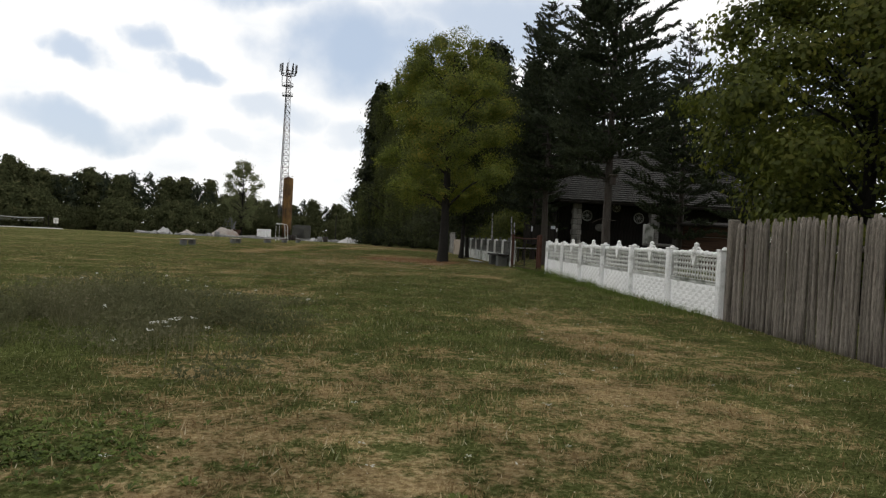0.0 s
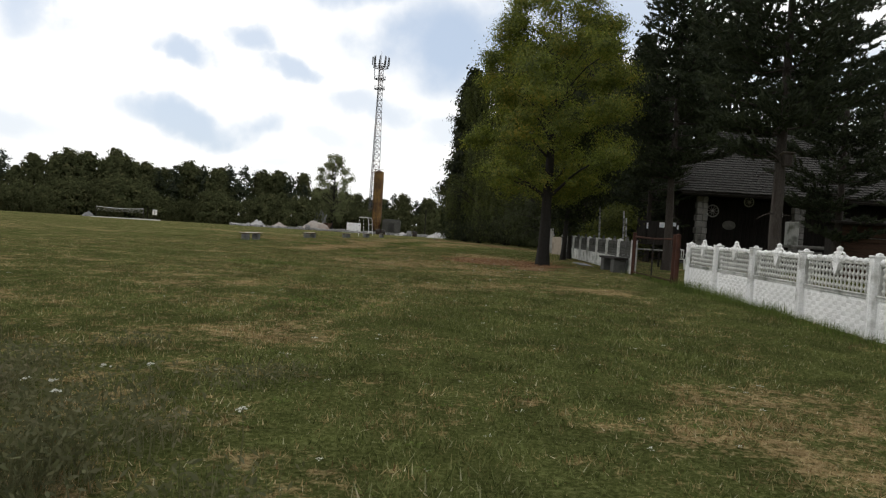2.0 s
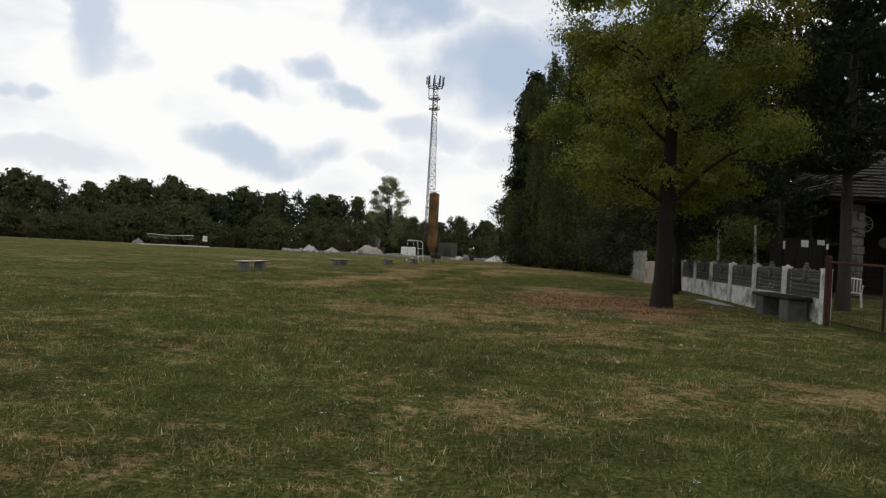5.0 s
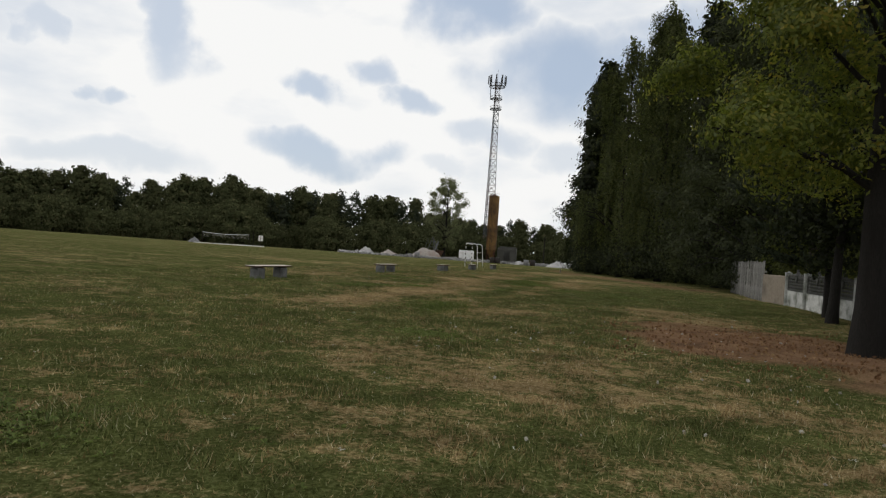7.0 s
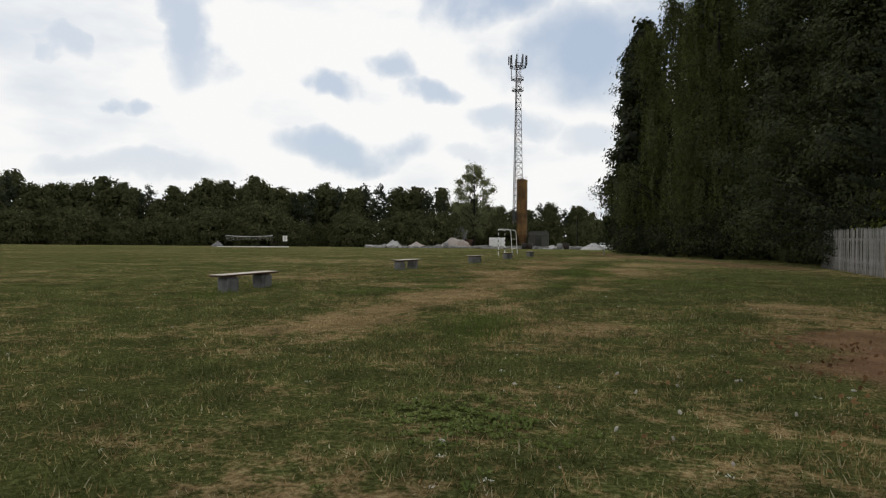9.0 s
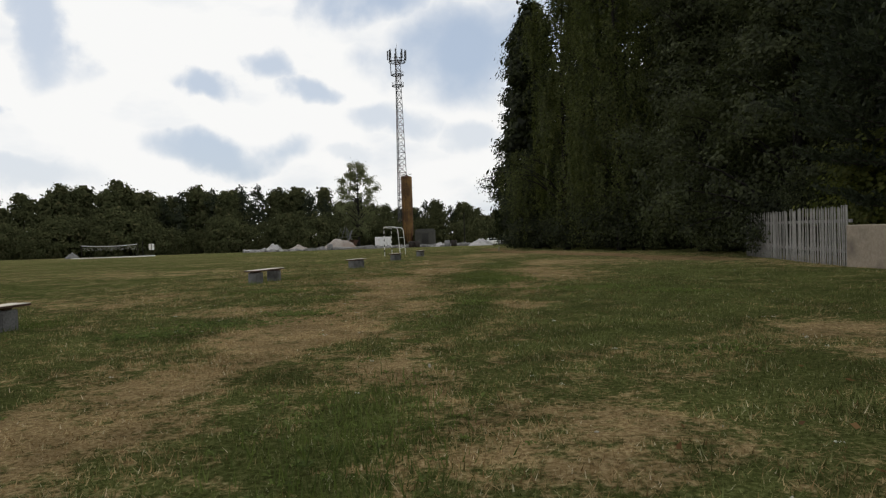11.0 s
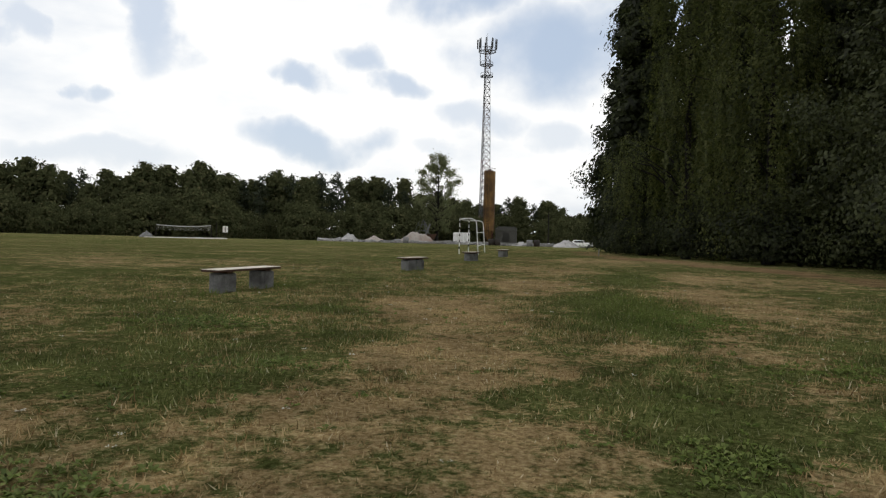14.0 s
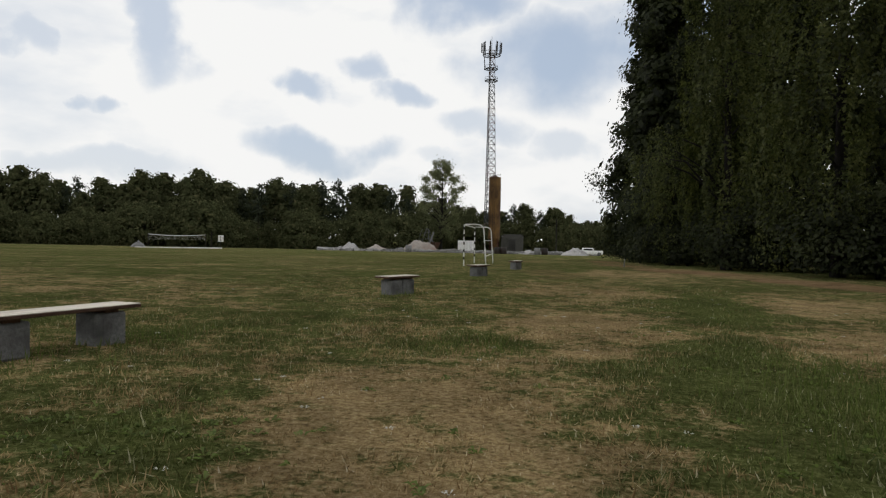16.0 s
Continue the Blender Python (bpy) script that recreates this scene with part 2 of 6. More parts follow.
BARK = surface("dark_bark", (0.008, 0.007, 0.006), (0.024, 0.021, 0.018), (0.012, 0.010, 0.008), 3, 0.95, 1.0, vary=0.1, stretch=(3, 3, 0.6))
PINE_BARK = surface("pine_bark", (0.026, 0.022, 0.019), (0.078, 0.066, 0.056), (0.030, 0.022, 0.018), 3, 0.95, 1.0, vary=0.1, stretch=(3, 3, 0.6))
BIRCH_BARK = surface("birch_bark", (0.20, 0.20, 0.19), (0.46, 0.45, 0.43), (0.05, 0.045, 0.04), 3, 0.8, 0.4, vary=0.1, stretch=(1, 1, 3), stain_at=0.55)
RUST = surface("rusty_iron", (0.036, 0.016, 0.011), (0.085, 0.034, 0.021), (0.028, 0.013, 0.010), 6, 0.8, 0.5, 0.25, vary=0.1)
DARK_IRON = surface("dark_iron", (0.015, 0.014, 0.013), (0.040, 0.036, 0.032), (0.05, 0.025, 0.015), 6, 0.7, 0.3, 0.4, vary=0.1)
STEEL = surface("galvanised_steel", (0.08, 0.084, 0.088), (0.18, 0.184, 0.188), (0.13, 0.13, 0.14), 1, 0.5, 0.1, 0.5, vary=0.1)
MAST_STEEL = surface("dull_mast_steel", (0.035, 0.037, 0.040), (0.085, 0.088, 0.092), (0.06, 0.06, 0.065), 1, 0.6, 0.1, 0.3, vary=0.1)
MAST_RED = surface("faded_red_mast_paint", (0.11, 0.075, 0.07), (0.19, 0.13, 0.12), (0.15, 0.12, 0.11), 1, 0.6, 0.1, 0.2, vary=0.1)
WHITE_PAINT = surface("chipped_white_paint", (0.60, 0.60, 0.58), (0.78, 0.78, 0.76), (0.35, 0.33, 0.30), 5, 0.6, 0.2, vary=0.08)
SILO_RUST = surface("rust_streaked_silo", (0.100, 0.055, 0.020), (0.245, 0.140, 0.046), (0.060, 0.034, 0.018), 0.8, 0.8, 0.3, 0.1, vary=0.16, stretch=(1, 1, 0.5), stain_at=0.50)
SHINGLE = surface("grey_wood_shingle", (0.020, 0.019, 0.018), (0.060, 0.057, 0.053), (0.040, 0.040, 0.036), 3, 0.9, 0.6, vary=0.4, stretch=(4, 4, 0.6))
# Near-black brown board, one tone for walls, deck, eaves and posts.
DARK_BOARD = surface("near_black_board", (0.012, 0.010, 0.009), (0.034, 0.029, 0.025), (0.008, 0.007, 0.006), 4, 0.9, 0.5, vary=0.3, stretch=(4, 4, 0.4))
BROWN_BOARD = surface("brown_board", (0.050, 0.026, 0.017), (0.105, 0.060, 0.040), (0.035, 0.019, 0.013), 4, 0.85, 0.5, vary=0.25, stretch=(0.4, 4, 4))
FIELDSTONE = surface("field_stone", (0.13, 0.125, 0.115), (0.28, 0.27, 0.25), (0.09, 0.09, 0.08), 3, 0.9, 0.8, vary=0.35)
MORTAR = surface("mortar", (0.055, 0.055, 0.05), (0.11, 0.11, 0.10), None, 6, 0.95, 0.6)
# Beige taken down in tone; tree shade on the wall stub is painted in.
PLASTER = surface("shaded_beige_plaster", (0.20, 0.165, 0.125), (0.29, 0.245, 0.19), (0.12, 0.10, 0.08), 2, 0.9, 0.3)
SAND = surface("pale_sand", (0.19, 0.165, 0.145), (0.35, 0.32, 0.29), (0.22, 0.16, 0.13), 0.8, 0.95, 0.6, vary=0.05)
RUBBLE = surface("rubble", (0.15, 0.148, 0.145), (0.42, 0.415, 0.41), (0.10, 0.095, 0.09), 1.2, 0.95, 0.6, vary=0.4)
PLASTIC = surface("white_plastic", (0.66, 0.66, 0.65), (0.78, 0.78, 0.77), (0.55, 0.54, 0.50), 3, 0.4, 0.05, specular=0.5)
GLASS_DARK = surface("dark_window_glass", (0.02, 0.022, 0.025), (0.04, 0.042, 0.045), None, 1, 0.1, 0.0, specular=0.5)
RUBBER = surface("black_rubber", (0.015, 0.015, 0.015), (0.035, 0.035, 0.035), None, 4, 0.85, 0.2)
NET = surface("pale_net_cord", (0.45, 0.45, 0.43), (0.60, 0.60, 0.58), None, 4, 0.9, 0.0)
PAPER = surface("white_paper", (0.62, 0.64, 0.68), (0.74, 0.75, 0.78), (0.35, 0.42, 0.52), 3, 0.7, 0.0)
FLINT = surface("pale_pebble", (0.34, 0.32, 0.28), (0.60, 0.57, 0.50), (0.25, 0.22, 0.18), 9, 0.9, 0.4, vary=0.35)
LIME_LEAF = foliage("yellow_green_leaf", ((0.038, 0.054, 0.008), (0.100, 0.128, 0.016), (0.184, 0.206, 0.027), (0.340, 0.260, 0.034)), 0.45, 0.02)
HAZEL_LEAF = foliage("olive_leaf", ((0.034, 0.046, 0.009), (0.072, 0.088, 0.015), (0.115, 0.130, 0.022), (0.170, 0.160, 0.030)), 0.4)
# Stretched tone range puts the row's lit boughs and dark hollows into colour.
OAK_LEAF = foliage("shaded_deep_green_leaf", ((0.007, 0.009, 0.004), (0.017, 0.022, 0.008), (0.036, 0.045, 0.016), (0.080, 0.090, 0.036)), 0.25)
BIRCH_LEAF = foliage("birch_leaf", ((0.016, 0.021, 0.006), (0.046, 0.057, 0.014), (0.088, 0.101, 0.026), (0.130, 0.135, 0.038)), 0.35)
PINE_LEAF = foliage("pine_needle", ((0.014, 0.019, 0.011), (0.030, 0.039, 0.021), (0.047, 0.058, 0.031), (0.068, 0.078, 0.043)), 0.25)
HEDGE_LEAF = foliage("grey_green_leaf", ((0.013, 0.017, 0.007), (0.034, 0.042, 0.015), (0.060, 0.070, 0.026), (0.098, 0.108, 0.044)), 0.3)
# Leaf tones lifted so that distance haze is part of the colour.
FAR_LEAF = foliage("hazed_woodland_leaf", ((0.028, 0.035, 0.016), (0.056, 0.065, 0.030), (0.092, 0.098, 0.046), (0.135, 0.126, 0.062)), 0.25, 0.0)
LONE_LEAF = foliage("silvery_green_leaf", ((0.080, 0.092, 0.042), (0.130, 0.145, 0.066), (0.185, 0.200, 0.096), (0.240, 0.245, 0.130)), 0.5)
WEED_LEAF = foliage("fresh_weed_leaf", ((0.034, 0.050, 0.011), (0.074, 0.104, 0.021), (0.124, 0.164, 0.036), (0.200, 0.225, 0.078)), 0.3)
DULL_WEED = foliage("faded_weed_leaf", ((0.050, 0.056, 0.023), (0.092, 0.098, 0.043), (0.145, 0.142, 0.075), (0.250, 0.215, 0.138)), 0.3)
FALLEN = foliage("fallen_brown_leaf", ((0.070, 0.036, 0.016), (0.150, 0.078, 0.034), (0.260, 0.150, 0.070), (0.400, 0.270, 0.140)), 0.15)
PETAL = foliage("white_petal", ((0.45, 0.45, 0.40), (0.60, 0.60, 0.55), (0.75, 0.75, 0.70)), 0.3)


# ---- mesh helpers ----
def finish(name, bm, mat, parent=None, label="", smooth=False):
    me = bpy.data.meshes.new(name)
    bm.to_mesh(me)
    bm.free()
    if smooth:
        me.shade_smooth()
    me.materials.append(mat)
    ob = new(name, me)
    if parent:
        ob.parent = parent
    return tagged(ob, label)


def part(name, bm, mat, parent, label="", smooth=False):
    return finish(name, bm, mat, parent, label, smooth)


def piece(name, mesh, parent, m):
    ob = new(name, mesh)
    ob.parent = parent
    ob.matrix_basis = m
    return ob


def thing(name, m, label, category, group="", kind=""):
    ob = new(name)
    ob.matrix_basis = m
    return tagged(ob, label, category, group, kind)


def box(bm, c, s, bevel=0.0, m=None):
    made = bmesh.ops.create_cube(bm, size=1)["verts"]
    for v in made:
        v.co = Vector((c[0] + v.co.x * s[0], c[1] + v.co.y * s[1], c[2] + v.co.z * s[2]))
    if bevel:
        edges = list({e for v in made for e in v.link_edges})
        out = bmesh.ops.bevel(bm, geom=edges, offset=bevel, segments=1, affect="EDGES")
        made = list({v for f in out["faces"] for v in f.verts} | {v for v in made if v.is_valid})
    if m is not None:
        bmesh.ops.transform(bm, matrix=m, verts=made)
    return made


def tube(bm, pts, radii, n=8, cap=True):
    pts = [Vector(p) for p in pts]
    if isinstance(radii, (int, float)):
        radii = [radii] * len(pts)
    rings = []
    for i, p in enumerate(pts):
        t = (pts[min(i + 1, len(pts) - 1)] - pts[max(i - 1, 0)]).normalized()
        a = t.cross(Vector((0, 0, 1)) if abs(t.z) < 0.95 else Vector((1, 0, 0))).normalized()
        b = t.cross(a)
        rings.append([bm.verts.new(p + (a * math.cos(k * math.tau / n) + b * math.sin(k * math.tau / n)) * radii[i]) for k in range(n)])
    for r, s in zip(rings, rings[1:]):
        for k in range(n):
            bm.faces.new((r[k], r[(k + 1) % n], s[(k + 1) % n], s[k]))
    if cap:
        bm.faces.new(rings[0][::-1])
        bm.faces.new(rings[-1])


def lathe(bm, profile, n=10, c=(0, 0, 0)):
    tube(bm, [(c[0], c[1], c[2] + z) for r, z in profile], [r for r, z in profile], n)


def np_mesh(name, verts, faces):
    """A mesh from arrays: faces is (n, 3) or (n, 4)."""
    me = bpy.data.meshes.new(name)
    n, k = faces.shape
    me.vertices.add(len(verts))
    me.vertices.foreach_set("co", np.asarray(verts, np.float32).ravel())
    me.loops.add(n * k)
    me.loops.foreach_set("vertex_index", np.asarray(faces, np.int32).ravel())
    me.polygons.add(n)
    me.polygons.foreach_set("loop_start", np.arange(0, n * k, k, dtype=np.int32))
    me.update(calc_edges=True)
    return me


# ---- the lie of the land ----
def gz(y):
    """The ground: level along the walk, sinking gently towards the far end of the field."""
    return -0.0145 * 9.0 * np.log1p(np.exp(np.clip((np.asarray(y, float) - 50.0) / 9.0, -30, 30)))


def ground_at(x, y):
    return float(gz(y))


def lattice_noise(x, y, seed):
    rng = np.random.RandomState(seed)
    table = rng.rand(256, 256)
    xi, yi = np.floor(x).astype(int), np.floor(y).astype(int)
    fx, fy = x - xi, y - yi
    fx, fy = fx * fx * (3 - 2 * fx), fy * fy * (3 - 2 * fy)
    a, b = table[xi % 256, yi % 256], table[(xi + 1) % 256, yi % 256]
    c, d = table[xi % 256, (yi + 1) % 256], table[(xi + 1) % 256, (yi + 1) % 256]
    return (a * (1 - fx) + b * fx) * (1 - fy) + (c * (1 - fx) + d * fx) * fy


def fbm(x, y, seed, octaves=4):
    total, weight = 0, 0
    for o in range(octaves):
        total = total + lattice_noise(x * 2 ** o + 17.3 * o, y * 2 ** o + 5.1 * o, seed + o) * 0.55 ** o
        weight += 0.55 ** o
    return total / weight


# worn, dry places: x, y, half length across, half length along, turn, strength
DRY = [(-9.3, 29.9, 0.7, 0.6, 0, .75), (-9.0, 39.4, 0.9, 1.6, 0, .6), (-10.8, 29.6, 0.5, 1.4, 0, .6), (-6.4, 25.9, 1.6, 1.3, 0, .55), (-8.9, 22.6, 0.9, 0.8, 0, .55), (-8.4, 38.5, 1.6, 4.0, 12, .5), (-7.0, 44.0, 2.0, 4.0, 15, .55), (-12.0, 45.0, 1.2, 5.0, 8, .45), (-4.2, -6.4, 1.8, 1.2, 20, .6), (-2.0, -4.2, 1.2, 1.6, 0, .5), (-6.9, -5.2, 1.0, 0.8, 0, .5),
       (-5.1, -5.4, 1.6, 1.5, 0, .5), (-2.9, -2.6, 1.0, 2.2, 10, .6), (-3.3, -0.8, 0.9, 1.4, 0, .5), (-5.4, -7.8, 1.6, 1.5, 0, .4), (-3.0, 9.6, 1.3, 1.0, 0, .6), (-7.0, 15.6, 2.4, 1.2, -15, .5),
       (-5.7, 13.0, 1.6, 1.0, 0, .45), (-8.6, 15.6, 1.8, 1.2, 0, .5), (-5.0, 15.2, 2.6, 1.0, 0, .4), (-12.3, 22.6, 0.8, 2.2, 4, .65), (-12.1, 27.0, 0.9, 2.4, -2, .7), (-11.9, 31.4, 0.8, 3.0, -2, .65),
       (-12.4, 35.6, 1.1, 2.4, 2, .7), (-11.8, 40.0, 0.9, 3.0, -4, .65), (-11.5, 46.0, 1.0, 4.0, -3, .5), (-10.6, 56.0, 2.0, 6.0, 0, .5), (-5.0, 24.2, 1.6, 1.6, 0, .45), (-9.6, 33.5, 0.6, 1.6, 0, .5),
       (-13.6, 29.5, 0.9, 1.0, 0, .5), (-10.4, 24.3, 0.6, 0.9, 0, .5), (-8.0, 25.0, 0.8, 1.3, 0, .45), (-13.5, 15.5, 1.4, 0.7, 20, .4), (-9.8, 6.0, 1.3, 0.6, 20, .3), (-6.5, 8.5, 1.4, 0.8, 0, .3), (-9.2, 40.5, 0.7, 1.6, 0, .4),
       (-18.0, 32.0, 3.0, 2.0, 0, .3), (-24.0, 44.0, 6.0, 3.0, 0, .35), (-8.0, 62.0, 2.0, 9.0, 12, .5), (-14.2, 33.6, 0.8, 0.8, 0, .4), (-7.0, 1.5, 1.5, 0.8, 0, .25)]
LUSH = [(-10.3, 22.9, 0.6, 1.2, 0, .6), (-13.3, 30.9, 0.7, 0.5, 0, .5), (-10.3, 29.4, 0.38, 3.0, 0, .5), (-10.3, 36.8, 0.6, 3.0, 0, .6), (-9.9, 33.0, 0.45, 2.0, 0, .5), (-13.8, 35.0, 0.8, 0.5, 0, .5), (-4.5, 34.0, 3.0, 9.0, 5, .4), (-5.0, -2.0, 1.5, 5.0, 0, .25), (-9.8, 44.0, 0.7, 3.0, 0, .5),
        (-8.0, 27.0, 1.4, 4.5, 0, .42), (-6.2, 32.0, 2.6, 4.0, 0, .40), (-5.2, 2.5, 2.2, 5.5, 0, .25), (-9.0, -5.0, 1.5, 2.0, 0, .4), (-1.2, 8.0, 0.8, 6.0, 0, .4), (-6.5, 40.0, 2.0, 5.0, 0, .3)]
SOIL = [(-4.6, 20.6, 2.6, 2.6, 30, .95), (-5.6, 22.4, 1.8, 1.4, 0, .7), (-3.8, 17.6, 1.3, 1.6, 0, .7), (-5.9, 22.6, 1.3, 0.9, 10, .7),
        (-3.6, 46.0, 1.6, 5.0, 18, .62), (-5.6, 53.0, 1.8, 6.0, 18, .66), (-8.4, 62.0, 2.0, 6.0, 16, .66), (-10.6, 72.0, 1.8, 7.0, 10, .6), (-11.5, 85.0, 2.0, 8.0, 5, .6), (-13.2, 56.0, 1.4, 7.0, 8, .5)]


def patches(x, y, spots, seed):
    wx, wy = x + 1.6 * (fbm(x * 0.9, y * 0.9, seed) - 0.5), y + 1.6 * (fbm(x * 0.9, y * 0.9, seed + 9) - 0.5)
    total = np.zeros_like(x)
    for px, py, a, b, turn, s in spots:
        c, d = math.cos(radians(turn)), math.sin(radians(turn))
        u, v = ((wx - px) * c + (wy - py) * d) / a, (-(wx - px) * d + (wy - py) * c) / b
        total = np.maximum(total, s * np.clip(1.35 - (u * u + v * v), 0, 1))
    return total


def dryness(x, y):
    base = 0.85 * fbm(x * 0.6, y * 0.75, 3, 4) + 0.35 * fbm(x * 0.07, y * 0.07, 31, 3) + 0.80 * fbm(x * 2.6, y * 2.6, 44, 3) - 0.96 + 0.12 / (1 + np.exp(np.clip((20.0 - y) / 3.0, -30, 30)))
    return np.clip(base + 0.95 * patches(x, y, DRY, 50) - patches(x, y, LUSH, 70), -0.5, 1.0)


def soilness(x, y):
    return np.clip(patches(x, y, SOIL, 90), 0, 1)


def add_fields(me, x, y):
    for key, values in (("dry", dryness(x, y)), ("soil", soilness(x, y))):
        me.attributes.new(key, "FLOAT", "POINT").data.foreach_set("value", np.asarray(values, np.float32))


def sheet(name, xs, ys, label):
    gx, gy = np.meshgrid(xs, ys)
    x, y = gx.ravel(), gy.ravel()
    z = gz(y) + np.where((np.abs(x + 8) < 28) & (y < 70), 0.05 * (fbm(x * 0.8, y * 0.8, 120) - 0.5), 0)
    w = len(xs)
    i = (np.arange(len(ys) - 1)[:, None] * w + np.arange(w - 1)[None, :]).ravel()
    me = np_mesh(name, np.stack([x, y, z], 1), np.stack([i, i + 1, i + 1 + w, i + w], 1))
    add_fields(me, x, y)
    me.materials.append(TURF)
    me.shade_smooth()
    return tagged(new(name, me), label, "ground", kind="structure")


def spread(lo, a, b, hi, near, grow=1.12):
    mid = list(np.arange(a, b + near / 2, near))
    right, step = [], near
    while (right[-1] if right else b) < hi:
        step *= grow
        right.append((right[-1] if right else b) + step)
    left, step = [], near
    while (left[-1] if left else a) > lo:
        step *= grow
        left.append((left[-1] if left else a) - step)
    return np.array(left[::-1] + mid + right)


sheet("ground", spread(-1500, -19.0, 2.0, 1500, 0.13), spread(-400, -10.0, 46.0, 2500, 0.13), "mown field of patchy green and dry yellow grass")


# ---- trees ----
def limbs_mesh(name, lines, sides=7):
    """Tapered limbs: lines of (points, radii)."""
    verts, faces, at = [], [], 0
    for pts, radii in lines:
        pts = np.asarray(pts, float)
        t = np.gradient(pts, axis=0)
        t /= np.linalg.norm(t, axis=1)[:, None] + 1e-9
        ref = np.where(np.abs(t[:, 2:3]) < 0.9, np.array([[0, 0, 1.0]]), np.array([[1.0, 0, 0]]))
        a = np.cross(t, ref)
        a /= np.linalg.norm(a, axis=1)[:, None] + 1e-9
        b = np.cross(t, a)
        ang = np.arange(sides) * math.tau / sides
        ring = pts[:, None] + (a[:, None] * np.cos(ang)[None, :, None] + b[:, None] * np.sin(ang)[None, :, None]) * np.asarray(radii)[:, None, None]
        verts.append(ring.reshape(-1, 3))
        k = len(pts)
        i = at + (np.arange(k - 1)[:, None] * sides + np.arange(sides)[None, :])
        j = at + (np.arange(k - 1)[:, None] * sides + (np.arange(sides)[None, :] + 1) % sides)
        faces.append(np.stack([i, j, j + sides, i + sides], -1).reshape(-1, 4))
        at += k * sides
    me = np_mesh(name, np.concatenate(verts), np.concatenate(faces))
    me.shade_smooth()
    return me


def leaf_quads(centres, size, rng, aspect=0.6, axis=None, loose=1.0, facing=None):
    """Leaves as kite-shaped blades about the given centres; facing: the way that their upper sides lie."""
    n = len(centres)
    d = rng.normal(size=(n, 3)) * loose
    if axis is not None:
        d += axis
    if facing is None:
        other = rng.normal(size=(n, 3))
    else:
        other = facing + rng.normal(size=(n, 3)) * 0.45
        other /= np.linalg.norm(other, axis=1)[:, None] + 1e-9
        d -= other * (d * other).sum(1)[:, None]
    d /= np.linalg.norm(d, axis=1)[:, None] + 1e-9
    u = np.cross(d, other)
    u /= np.linalg.norm(u, axis=1)[:, None] + 1e-9
    s = size * rng.uniform(0.65, 1.3, (n, 1))
    corners = np.stack([centres - d * s * 0.5, centres + u * s * aspect * 0.5 - d * s * 0.08, centres + d * s * 0.5, centres - u * s * aspect * 0.5 - d * s * 0.08], 1)
    return corners.reshape(-1, 3), np.arange(n * 4).reshape(n, 4)


def crown_radius(shape, u):
    if shape == "round":
        return np.sqrt(np.clip(1 - np.where(u < 0.4, (0.4 - u) / 0.46, (u - 0.4) / 0.62) ** 2, 0.02, 1))
    if shape == "tall":
        return np.clip((1 - u) * 1.9, 0.03, 1) ** 0.6 * (0.82 + 0.18 * np.sin(u * 9))
    if shape == "cone":
        return np.clip(1 - u, 0.03, 1) ** 0.75
    return np.clip(np.minimum(u * 4 + 0.4, (1 - u) * 2.4), 0.08, 1) ** 0.5      # pine


